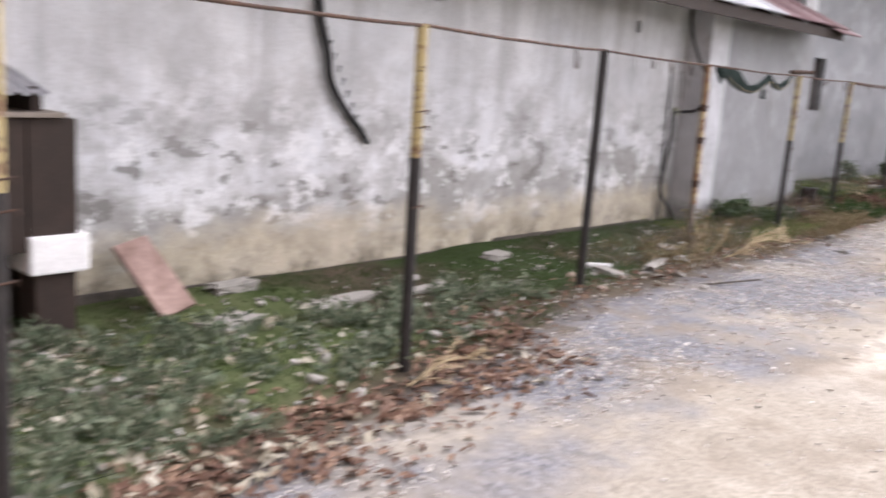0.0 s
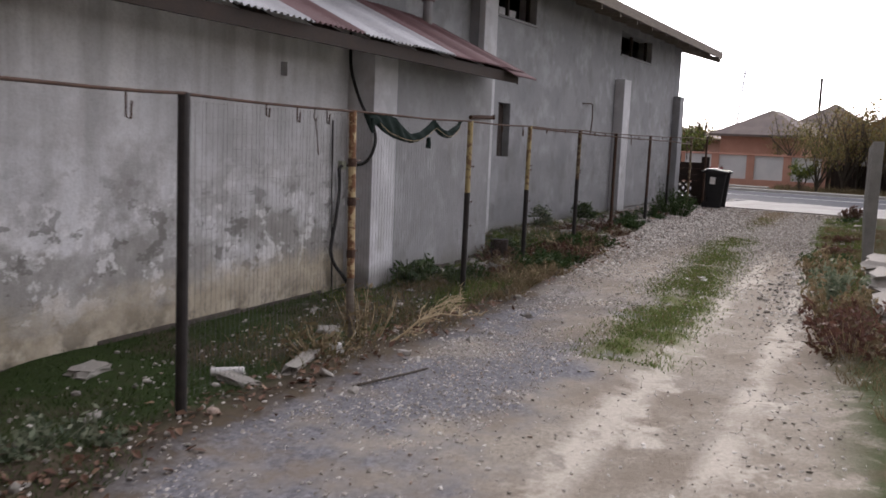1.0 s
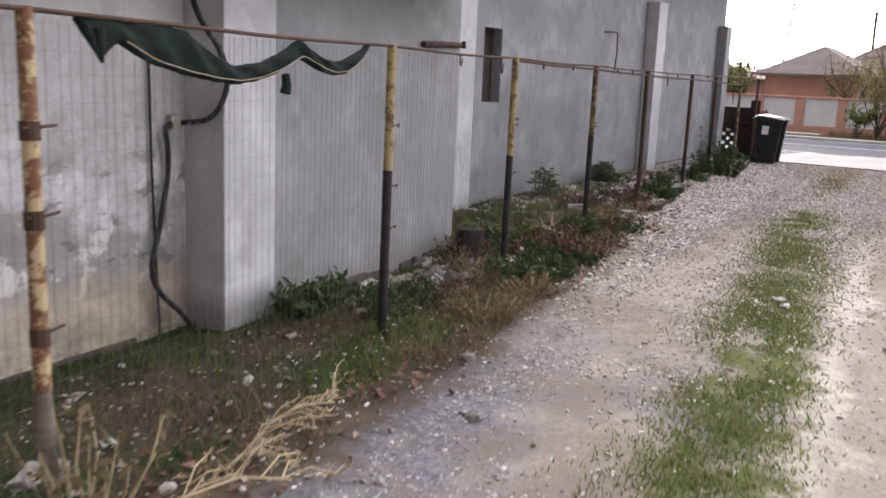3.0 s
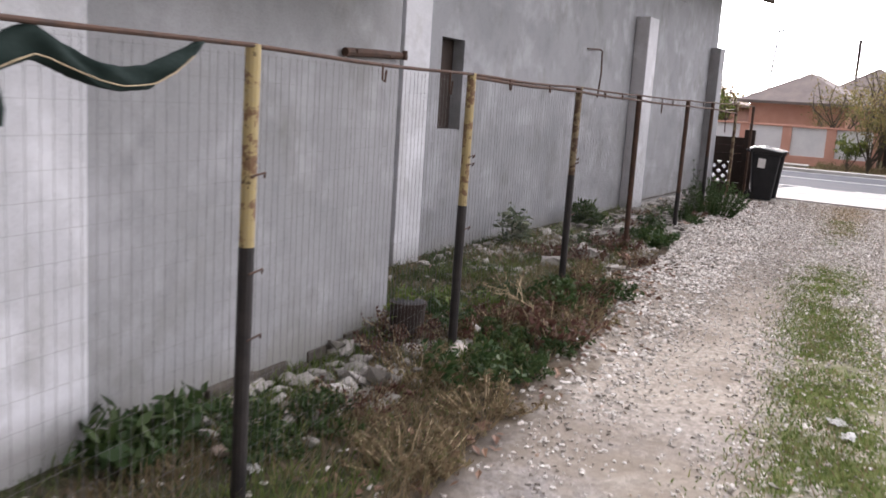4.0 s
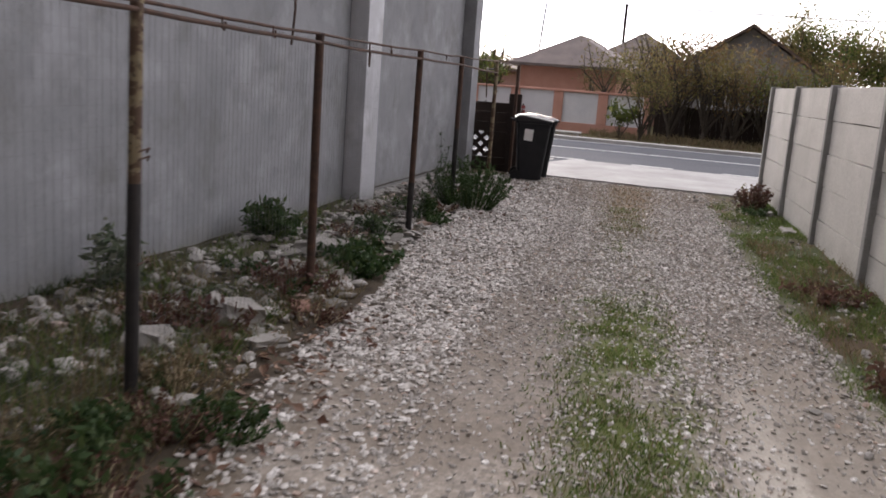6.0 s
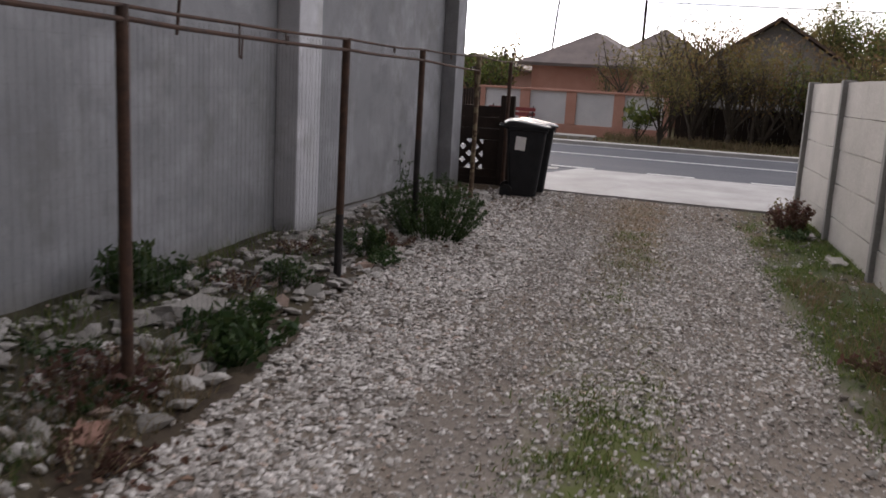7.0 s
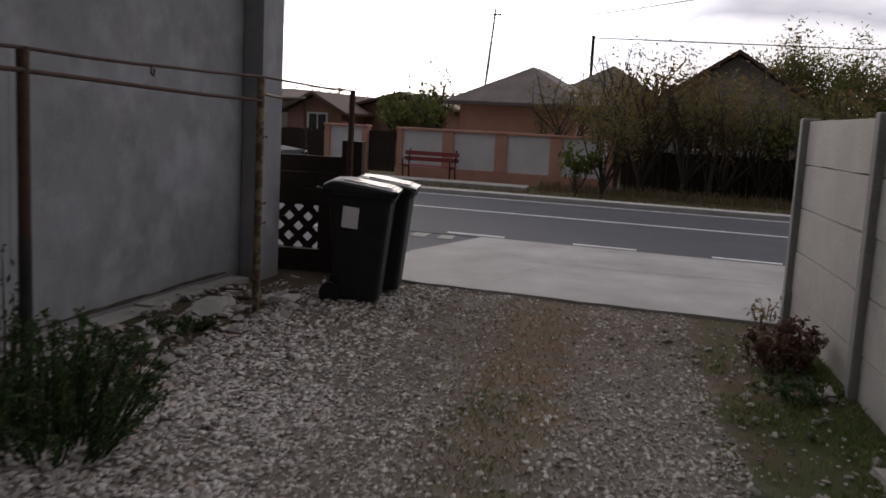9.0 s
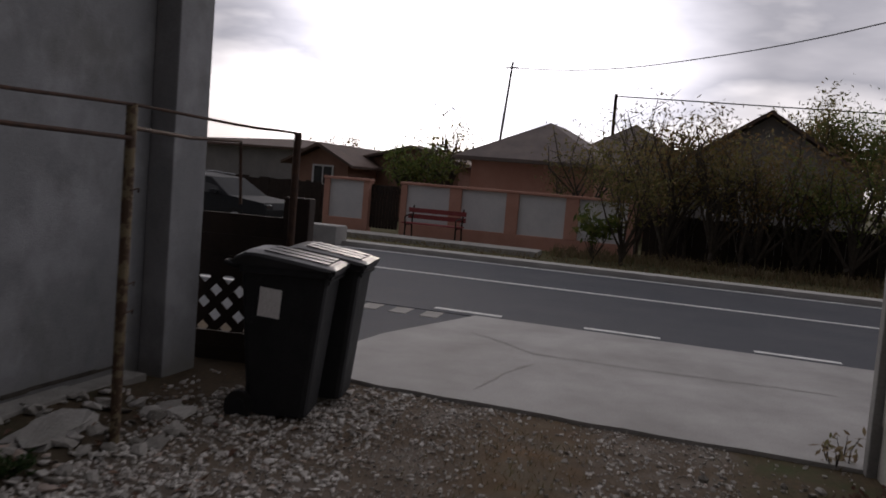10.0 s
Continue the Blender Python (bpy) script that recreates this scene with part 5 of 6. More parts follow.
# row of shrubs and trees across the street
tree("young tree with large green leaves before the wall", (38.3, 3.42, -0.04), 1.45, 0.6, 12, 330, 0.10, TREE_GREEN, 0.025, 0.06, seed=3)
tree("bush with yellow-green autumn leaves", (38.3, 2.8, -0.04), 2.9, 0.95, 13, 1500, 0.06, TREE_LEAF, 0.05, 0.12, name="bush", category="bush", seed=5)
for k, (y, dx, h, sp, mat_, n, bare) in enumerate([(1.9, 39.8, 3.9, 1.2, TREE_BROWN, 1100, 0.3), (0.9, 39.3, 3.7, 1.2, TREE_LEAF, 1100, 0.35), (0.0, 39.2, 2.9, 1.2, TREE_BROWN, 1300, 0.3), (-0.9, 39.4, 2.8, 1.2, TREE_GREEN, 1300, 0.3), (-1.9, 39.0, 2.7, 1.3, TREE_GREEN, 1500, 0.2), (-3.0, 39.0, 2.9, 1.3, TREE_LEAF, 1400, 0.25), (-4.4, 39.0, 3.0, 1.4, TREE_LEAF, 1500, 0.2), (2.6, 41.9, 4.7, 1.3, TREE_LEAF, 1000, 0.3), (4.1, 42.3, 3.7, 1.2, TREE_LEAF, 1500, 0.2)]):
    tree("dense half-bare autumn shrub along the street" if k < 7 else "thin autumn tree behind the garden wall", (dx, y, 0.0), h, sp, 13, int(n * 0.75), 0.06, mat_, 0.075, 0.1, name="shrub" if k < 7 else "tree", category="bush" if k < 7 else "tree", bare=bare, seed=20 + k)
random.seed(77)
SPOTS = [(39.6 + random.uniform(-0.6, 1.6), 2.6 - 0.62 * k + random.uniform(-0.25, 0.25), random.uniform(3.0, 4.2)) for k in range(10)]
for k, (x, y, h) in enumerate(SPOTS):
    tree("tall twiggy sapling with few autumn leaves", (x, y, 0.0), h, 0.75, 8, 900, 0.07, (TREE_LEAF, TREE_BROWN)[k % 2], 0.045, 0.15, bare=0.45, seed=110 + k)
for k, (x, y, h, sp, mat_, n) in enumerate([(52, 1.2, 5.2, 2.2, TREE_LEAF, 1500), (56, -3.6, 6.2, 2.6, TREE_LEAF, 6000), (57, -6.0, 6.4, 2.8, TREE_GREEN, 7500), (58, -9.0, 6.3, 3.2, TREE_LEAF, 7500), (57, -12.5, 6.0, 3.0, TREE_GREEN, 6000), (46.5, 9.6, 2.9, 1.2, TREE_GREEN, 1300), (49.0, 9.0, 4.2, 1.0, TREE_LEAF, 500), (60, 9.5, 3.6, 2.4, TREE_LEAF, 1400), (64, 13.0, 3.8, 2.6, TREE_LEAF, 1400), (62, 6.5, 3.8, 2.2, TREE_LEAF, 1200), (70, 20.0, 4.2, 3.0, TREE_BROWN, 1300)]):
    tree("tall autumn tree behind the houses", (x, y, 0.0), h, sp, 18, int(n * 1.3), 0.10, mat_, 0.09, 0.25, bare=0.25, seed=60 + k)

# ---- gravel, grass, leaves and rubble ----
def stones(name, centres, radii, material, label, parent=None, flat=0.65):
    """Many small uneven stones in one mesh."""
    bm = bmesh.new()
    bmesh.ops.create_icosphere(bm, subdivisions=1, radius=1.0)
    v0 = np.array([v.co[:] for v in bm.verts])
    f0 = np.array([[v.index for v in f.verts] for f in bm.faces])
    bm.free()
    n, k = len(centres), len(v0)
    v = v0[None] * (1 + rng.uniform(-0.34, 0.34, (n, k, 1)))
    v = v * (np.array(radii)[:, None, None] * rng.uniform(0.65, 1.35, (n, 1, 3)) * np.array([1, 1, flat]))
    a = rng.uniform(0, 6.283, n)
    ca, sa = np.cos(a)[:, None], np.sin(a)[:, None]
    x, y = v[..., 0] * ca - v[..., 1] * sa, v[..., 0] * sa + v[..., 1] * ca
    tilt = rng.normal(0, 0.35, n)[:, None]
    z = v[..., 2] + x * np.sin(tilt)
    v = np.stack([x, y, z], -1) + np.array(centres)[:, None, :]
    f = (f0[None] + (np.arange(n) * k)[:, None, None]).reshape(-1, 3)
    ob = from_arrays(name, v.reshape(-1, 3).tolist(), f.tolist(), material)
    if parent:
        ob.parent = parent
    return tagged(ob, label, "stones", kind="stuff")


def spread(n, x0, x1, y0, y1, keep):
    """Places on the ground where keep(x, y) is likely."""
    out = []
    while len(out) < n:
        x, y = random.uniform(x0, x1), random.uniform(y0, y1)
        if random.random() < keep(x, y):
            out.append((x, y, ground_h(x, y)))
    return out


def patch(x, y, s, o=0.0):
    return noise.noise(Vector((x * s, y * s, o))) * 0.5 + 0.5


random.seed(11)


def gravel_here(x, y):
    edge = min(4.02, 2.85 + 0.225 * (x + 1)) + 0.6 * min(1.0, max(0.0, (x - 9) / 5)) + 0.4 * min(1.0, max(0.0, (x - 16) / 4))
    if y > edge + 0.25 * (patch(x, y, 2, 4) - 0.5) or y < min(1.9, 1.15 + 0.0625 * (x - 6)) + 0.25 * (patch(x, y, 1.5, 8) - 0.5):
        return 0.03
    turf = 0.75 * (x < 16.4) * math.exp(-((y - 2.66 - 0.045 * (x - 7.3)) / 0.25) ** 2)
    worn = 0.8 * math.exp(-((y - 3.55) / 0.28) ** 4) * max(0.0, min(1.0, (18.5 - x) / 4))
    track = math.exp(-((y - 2.15) / 0.4) ** 2) * max(0.1, 1 - max(0, x - 14) / 4)
    bare = 0.85 * math.exp(-((y - 3.0) / 0.36) ** 2) * min(1.0, max(0.0, x - 19.0))
    start = (1 - bare) * min(1.0, max(0.05, (x - 8.0) / 6.5))
    start *= 1.0 - (0.65 * min(1.0, max(0.0, (y - 3.75) / 0.4)) if x < 14.5 else 0.0)
    start *= 1.0 - 0.6 * min(1.0, max(0.0, (x - 21.3) / 1.5))
    return max(0.012 if x > 8 else 0.004, (0.45 + 0.55 * patch(x, y, 1.2, 2)) * (1 - 0.9 * track) * (1 - worn) * (1 - turf) * start)


c = spread(64000, 3.0, 24.9, 1.2, 5.45, gravel_here)
stones("gravel", [(x, y, z + 0.004) for x, y, z in c], [0.005 + 0.010 * random.random() ** 1.8 + (0.009 * random.random() if y > 3.9 and x > 11 else 0) for x, y, z in c], GRAVEL, "loose pale limestone gravel on the lane", flat=0.5)
c = spread(8000, -1.5, 9.5, 0.5, 4.3, lambda x, y: (0.003 + (0.9 if y > 2.9 else 0.03) * min(1.0, max(0.0, (patch(x, y, 0.8, 5) * 0.7 + patch(x, y, 3.1, 14) * 0.3 - 0.36) * 4))) * (1.0 if y < min(4.02, 2.85 + 0.225 * (x + 1)) - 0.1 else 0.05))
stones("chippings", [(x, y, z + 0.002) for x, y, z in c], [0.004 + 0.007 * random.random() ** 2.5 for _ in c], GRAVEL, "small grey stone chippings on the lane")
c = spread(1700, 12.2, 23.8, 4.75, 6.3, lambda x, y: (1.0 if 13.8 < x < 19.2 else 0.7 if x >= 19.2 else 0.25) * (y < 6.4 - 0.064 * (x - 13.2)))
stones("rubble", [(x, y, z + 0.015) for x, y, z in c], [0.016 + 0.055 * random.random() ** 2.5 for _ in c], RUBBLE, "broken pale stones and concrete rubble by the wall", flat=0.42)
c = spread(120, 9.5, 11.9, 4.9, 5.6, lambda x, y: 1.0)
stones("rubble", [(x, y, z + 0.02) for x, y, z in c], [0.03 + 0.06 * random.random() ** 1.5 for _ in c], RUBBLE, "pale rubble heaped against the rendered wall", flat=0.6)
c = spread(330, -1.0, 9.0, 3.7, 5.7, lambda x, y: 0.8 if x < 3.2 else 0.3)
stones("pebbles", [(x, y, z + 0.01) for x, y, z in c], [0.012 + 0.035 * random.random() ** 3 for _ in c], RUBBLE, "scattered pale stones in the moss")
c = spread(600, 9.0, 24.0, 1.2, 2.1, lambda x, y: 0.7)
stones("pebbles", [(x, y, z + 0.01) for x, y, z in c], [0.010 + 0.025 * random.random() ** 3 for _ in c], RUBBLE, "scattered pale stones in the grass")


def blades(name, places, h0, h1, width, material, label, lean=0.5):
    n = len(places)
    p = np.array(places)
    a = rng.uniform(0, 6.283, n)
    h = rng.uniform(h0, h1, n) * rng.uniform(0.6, 1.0, n)
    side = np.stack([np.cos(a), np.sin(a), 0 * a], 1) * (width * rng.uniform(0.6, 1.3, n))[:, None]
    tip = np.stack([rng.normal(0, lean, n) * h, rng.normal(0, lean, n) * h, h], 1)
    mid = tip * np.array([0.35, 0.35, 0.62])
    v = np.stack([p - side, p + side, p + mid + side * 0.7, p + mid - side * 0.7, p + tip], 1).reshape(-1, 3)
    b = np.arange(n) * 5
    f = [(i, i + 1, i + 2, i + 3) for i in b.tolist()] + [(i + 3, i + 2, i + 4) for i in b.tolist()]
    return tagged(from_arrays(name, v.tolist(), f, material), label, "grass", kind="stuff")


def mid_strip(x, y):
    w = (0.27 if x < 17 else 0.2) * (0.7 + 0.6 * patch(x, y, 0.9, 21))
    core = math.exp(-((y - (2.66 + 0.045 * (min(x, 16.2) - 7.3))) / w) ** 2)
    along = 1.0 if 7.0 < x < 16.6 else (0.35 if 16.6 <= x < 22 else 0.03)
    return core * along * min(1.0, max(0.02, (0.55 * patch(x, y, 0.83, 9) + 0.45 * patch(x, y, 3.7, 31) - (0.36 if x < 16 else 0.48)) * 6))


blades("grass", spread(21000, 6.6, 22.0, 2.1, 3.5, mid_strip), 0.01, 0.042, 0.0035, GRASS, "short green grass strip between the wheel tracks", 0.7)
blades("dry_grass", spread(4200, 6.6, 24.3, 2.1, 3.7, lambda x, y: mid_strip(x, y) + (0.8 * math.exp(-((y - 3.05) / 0.3) ** 2) * (x > 19.4))), 0.015, 0.06, 0.003, GRASS_DRY, "withered grass between the wheel tracks", 0.8)
blades("grass", spread(26000, -3.0, 11.8, 3.9, 5.9, lambda x, y: (0.25 + 0.75 * (patch(x, y, 1.1, 3) > 0.45)) * (y > 4.1 + 0.055 * x - (0.35 if x < 4 else 0.0 if x < 9 else 0.3))), 0.012, 0.055, 0.0035, MOSS, "low moss and grass below the old wall", 0.8)
blades("grass", spread(9000, 8.0, 20.5, 4.2, 6.1, lambda x, y: (0.15 + 0.85 * (patch(x, y, 1.0, 6) > 0.52)) * (y > 4.35 + 0.09 * max(0.0, x - 9.0))), 0.03, 0.13, 0.0035, GRASS, "rough grass between fence and wall", 0.6)
blades("grass", spread(9000, 11.9, 15.5, 4.9, 6.4, lambda x, y: 0.2 + 0.8 * (patch(x, y, 1.6, 41) > 0.46)), 0.02, 0.10, 0.0035, MOSS, "mossy grass before the tall wall", 0.8)
blades("dry_grass", spread(5000, 11.9, 16.0, 4.7, 6.3, lambda x, y: 0.15 + 0.85 * (patch(x, y, 1.8, 47) > 0.5)), 0.03, 0.15, 0.003, GRASS_DRY, "dry grass before the tall wall", 0.8)
blades("dry_grass", spread(8000, 5.6, 17.0, 4.05, 5.3, lambda x, y: (0.2 + 0.8 * (patch(x, y, 1.4, 12) > 0.5)) * (y > 4.1 + 0.11 * max(0.0, x - 9.0)) * (0.25 if x < 8.8 else 1.0 if x < 14.5 else 0.3)), 0.04, 0.16, 0.003, GRASS_DRY, "dry grass along the fence", 0.75)
blades("grass", spread(17000, 8.0, 23.6, 1.12, 2.05, lambda x, y: (0.12 + 0.88 * (patch(x, y, 1.4, 15) > 0.48)) * max(0.0, min(1.0, (min(2.0, 1.3 + 0.0625 * (x - 6)) - y) / 0.2))), 0.015, 0.06, 0.0035, GRASS, "short grass strip beside the concrete fence", 0.8)
blades("dry_grass", spread(9000, 5.5, 20.0, 0.6, 1.9, lambda x, y: (0.2 + 0.8 * (patch(x, y, 1.3, 18) > 0.5)) * (y < min(1.2 + 0.2 * (x - 6.4), 1.6 + 0.03 * (x - 8.4)) - 0.12)), 0.03, 0.14, 0.003, GRASS_DRY, "dry brown grass beside the lane", 0.8)
blades("verge_grass", [(35.25 + LEAN_X * y + random.random() * 2.3, y, 0.0) for y in [random.uniform(-12, 22) for _ in range(4500)]], 0.03, 0.10, 0.012, GRASS_DRY, "thin dry grass verge beyond the kerb", 0.5)
blades("verge_grass", [(37.6 + LEAN_X * y + random.random() * 2.2, y, 0.0) for y in [random.uniform(-12, 4.4) for _ in range(6000)]], 0.08, 0.3, 0.012, GRASS_DRY, "dry undergrowth below the shrubs", 0.5)


def fallen(places, size, label, material=DEAD_LEAF):
    n = len(places)
    p = np.array(places) + np.array([0, 0, 0.012])
    a = rng.uniform(0, 6.283, n)
    s = size * rng.uniform(0.5, 1.3, n)
    u = np.stack([np.cos(a), np.sin(a), rng.normal(0, 0.35, n)], 1) * s[:, None]
    w = np.stack([-np.sin(a), np.cos(a), rng.normal(0, 0.35, n)], 1) * (s * 0.55)[:, None]
    up = np.array([0, 0, 1]) * (s * rng.uniform(0.1, 0.5, n))[:, None]
    v = np.stack([p - u, p - u * 0.2 + w + up, p + u + up * 0.4, p - u * 0.2 - w + up, p + u * 0.3], 1).reshape(-1, 3)
    b = (np.arange(n) * 5).tolist()
    f = [(i, i + 4, i + 1) for i in b] + [(i + 4, i + 2, i + 1) for i in b] + [(i, i + 3, i + 4) for i in b] + [(i + 4, i + 3, i + 2) for i in b]
    return tagged(from_arrays("fallen_leaves", v.tolist(), f, material), label, "leaves", kind="stuff")


fallen(spread(2000, -0.3, 3.4, 2.9, 4.3, lambda x, y: math.exp(-((y - (3.25 + 0.16 * x)) / 0.3) ** 2) * (0.35 + (patch(x, y, 2.1, 3) > 0.5))), 0.029, "drift of brown fallen leaves along the fence")
fallen(spread(900, 3.0, 15.5, 3.8, 5.1, lambda x, y: math.exp(-((y - (4.1 + 0.03 * x)) / 0.22) ** 2) * (0.3 + patch(x, y, 1, 3))), 0.03, "brown fallen leaves scattered along the fence")
fallen(spread(900, -0.8, 3.2, 3.3, 5.2, lambda x, y: 0.25 + 0.75 * (x < 1.4)), 0.036, "bleached pale leaves and scraps in the weeds", PALE_LEAF)
fallen(spread(260, 18.0, 24.0, 4.3, 5.6, lambda x, y: 0.5), 0.025, "brown fallen leaves by the wall")

random.seed(5)
for k in range(26):
    x, y = random.uniform(9.4, 14.6), random.uniform(4.35, 5.35)
    weed(*(("brown withered tangle of weeds by the fence", (x, y), 0.2, 0.3, 24, 0.016, 800, HEATHER, STRAW) if k % 3 == 1 else ("dry pale weeds by the fence", (x, y), 0.21, 0.3, 22, 0.016, 700, GRASS_DRY, STRAW) if k % 3 == 2 else ("low dense green weeds by the fence", (x, y), 0.2, 0.28, 24, 0.018, 900, WEED)), seed=200 + k)
for k in range(14):
    random.seed(300 + k)
    x, y = random.uniform(14.6, 22.5), random.uniform(4.75, 5.6)
    weed(*(("low brown weeds among the stones", (x, y), 0.14, 0.25, 18, 0.016, 500, HEATHER, STRAW) if k % 2 else ("low dark green weeds among the stones", (x, y), 0.13, 0.24, 18, 0.018, 500, WEED)), seed=320 + k)
# ---- weeds and bushes along the wall ----
weed("grey-green leafy weed growing against the rendered wall", (15.2, 6.05), 0.55, 0.17, 9, 0.042, 300, WEED_GREY, name="weed", seed=2)
weed("dark green leafy weed at the foot of the wall", (17.2, 5.9), 0.36, 0.22, 14, 0.045, 600, WEED, seed=3)
random.seed(1)
weed("large feathery dark green bush by the fence", (20.25, 4.78), 0.66, 0.5, 130, 0.013, 10500, WEED, name="bush", category="bush", seed=4)
weed("tall thin weed stalks rising from the bush", (20.5, 5.2), 0.85, 0.25, 7, 0.02, 200, WEED, seed=5)
weed("dark green weed beside a fence post", (19.2, 5.1), 0.32, 0.18, 16, 0.018, 900, WEED, seed=6)
weed("low green weed between the stones", (18.0, 5.2), 0.2, 0.25, 12, 0.03, 350, WEED, seed=7)
weed("low green weed between the stones", (16.8, 4.95), 0.26, 0.32, 16, 0.035, 520, WEED, seed=8)
weed("dark green weed by the wall", (17.6, 5.85), 0.18, 0.3, 10, 0.035, 300, WEED, seed=9)
weed("low green weed between the stones", (16.4, 4.85), 0.24, 0.22, 12, 0.035, 330, WEED, seed=10)
weed("dark green weed at the foot of the rendered wall", (9.3, 5.3), 0.3, 0.28, 12, 0.05, 420, WEED, seed=11)
weed("green weed at the wall's corner", (11.85, 5.2), 0.22, 0.2, 12, 0.04, 320, WEED, seed=12)
weed("bright green weed among dry grass", (12.2, 5.3), 0.2, 0.3, 10, 0.04, 260, GRASS, seed=13)
weed("low tangled weed among dry grass", (12.8, 4.6), 0.28, 0.35, 20, 0.03, 500, WEED, seed=14)
weed("low tangled weed among dry grass", (11.0, 4.6), 0.3, 0.35, 20, 0.03, 500, WEED, seed=15)
weed("brown withered weed by the fence", (14.6, 5.2), 0.22, 0.35, 18, 0.03, 380, HEATHER, seed=16)
weed("brown withered weed by the fence", (15.7, 5.1), 0.22, 0.3, 18, 0.03, 380, HEATHER, seed=17)
weed("brown withered weed by the fence", (12.0, 4.5), 0.3, 0.35, 22, 0.028, 480, HEATHER, STRAW, seed=18)
weed("tangle of dry stalks round a fence post", (6.72, 4.5), 0.55, 0.28, 16, 0.03, 160, GRASS_DRY, STRAW, name="dry_weed", seed=19)
weed("dry stalks beside the lane", (6.1, 4.45), 0.3, 0.3, 14, 0.03, 160, GRASS_DRY, STRAW, name="dry_weed", seed=20)
weed("withered red-brown heather bush by the concrete fence", (22.95, 1.40), 0.42, 0.26, 34, 0.022, 1900, HEATHER, name="bush", category="bush", seed=21)
weed("low green weed by the concrete fence", (22.3, 1.4), 0.13, 0.3, 18, 0.022, 420, WEED, seed=22)
weed("pale seed stalks by the concrete apron", (24.5, 1.28), 0.34, 0.14, 6, 0.03, 60, GRASS_DRY, WOOD_DARK, name="dry_weed", seed=23)
for k, (x, y, h, mat_) in enumerate([(13.2, 1.6, 0.35, WEED), (11.8, 1.5, 0.5, GRASS_DRY), (10.6, 1.4, 0.5, WEED_GREY), (9.7, 1.35, 0.5, GRASS_DRY), (8.8, 1.25, 0.4, HEATHER), (8.0, 1.2, 0.4, HEATHER), (15.4, 1.4, 0.14, HEATHER), (17.6, 1.45, 0.12, HEATHER)]):
    weed("tangled autumn weeds beside the lane", (x, y), h, 0.36, 24, 0.032, 620, mat_, STRAW if k % 2 else None, seed=30 + k)
for k, (x, y) in enumerate([(0.6, 4.6), (1.6, 4.5), (2.6, 4.6), (1.1, 5.2), (0.2, 5.0), (3.4, 4.75), (2.2, 4.2), (0.3, 4.2), (0.9, 4.1), (1.3, 4.75), (1.9, 4.85), (1.2, 3.95), (0.5, 3.9), (2.9, 4.3), (3.9, 4.6)]):
    weed("low grey-green weeds in the moss", (x, y), 0.12, 0.4, 26, 0.028, 520, WEED_GREY, seed=50 + k)


def dead_branch(x, y, turn, label, size, seed):
    random.seed(seed)
    e = thing("dry_branch", label, "branch", (x, y, ground_h(x, y)), turn)
    main = [Vector((0, 0, 0.01)), Vector((0.16, 0.02, 0.1)) * size, Vector((0.34, 0.03, 0.24)) * size, Vector((0.6, 0.05, 0.30)) * size, Vector((0.85, 0.02, 0.27)) * size]
    part("stem", T(main, 0.014 * size, 0.004, 6), STRAW, e)
    for k in range(13):
        s = main[0].lerp(main[1], 0.7) if k < 3 else main[1 + k % 3].lerp(main[2 + k % 3], rand(0, 1))
        d = Vector((rand(0.1, 0.6), rand(-0.4, 0.4), rand(-0.05, 0.28))) * size * rand(0.5, 1.0)
        pts = [s, s + d * 0.5 + Vector((0, 0, 0.05)) * size, s + d]
        part("twig", T(pts, 0.006 * size, 0.0025, 5), STRAW, e)
        for q in range(6):
            o = s.lerp(s + d, rand(0.3, 1.0))
            part("twig", T([o, o + Vector((rand(-0.06, 0.08), rand(-0.06, 0.06), rand(0.0, 0.07))) * size], 0.003, 0.0015, 4), STRAW, e)


dead_branch(6.5, 4.16, -42, "dry pale broken branch lying beside the lane", 0.66, 4)
dead_branch(2.2, 3.72, -25, "dry brown branch lying on fallen leaves", 0.42, 6)
dead_branch(12.2, 4.6, 60, "thin dry branch among weeds", 0.5, 8)
dead_branch(7.2, 4.3, -20, "dry pale twigs beside the lane", 0.6, 9)


# ---- clutter ----
def chunk(name, label, at, size, material, turn=0.0, seed=1, tilt=0.0, category="stone"):
    random.seed(seed)
    bm = bmesh.new()
    box(bm, -size[0] / 2, size[0] / 2, -size[1] / 2, size[1] / 2, 0, size[2])
    bmesh.ops.subdivide_edges(bm, edges=bm.edges[:], cuts=2, use_grid_fill=True)
    for v in bm.verts:
        v.co += Vector((rand(-1, 1) * size[0], rand(-1, 1) * size[1], rand(-1, 1) * size[2])) * 0.11
    ob = obj(name, bm, material)
    ob.matrix_world = pose(at[0], at[1], ground_h(at[0], at[1]) - 0.012 + (at[2] if len(at) > 2 else 0), tilt, 0, turn)
    return tagged(ob, label, category)


chunk("concrete_chunk", "broken slab of pale concrete in the moss", (2.15, 5.05), (0.34, 0.2, 0.06), RUBBLE, 20, 1)
chunk("concrete_chunk", "long pale broken kerb piece in the moss", (3.0, 5.08), (0.55, 0.12, 0.05), RUBBLE, 8, 2)
chunk("concrete_chunk", "long pale broken kerb piece in the moss", (3.7, 5.02), (0.5, 0.09, 0.05), RUBBLE, 4, 3)
chunk("concrete_chunk", "pale stone slab below the old wall", (2.6, 5.72), (0.3, 0.14, 0.07), RUBBLE, 0, 4)
chunk("concrete_chunk", "pale stone beside the fence", (6.2, 4.42), (0.07, 0.06, 0.05), PAPER, 0, 5)
chunk("concrete_chunk", "flat concrete edging piece beside the lane", (5.8, 4.42), (0.5, 0.09, 0.05), RUBBLE, 15, 6)
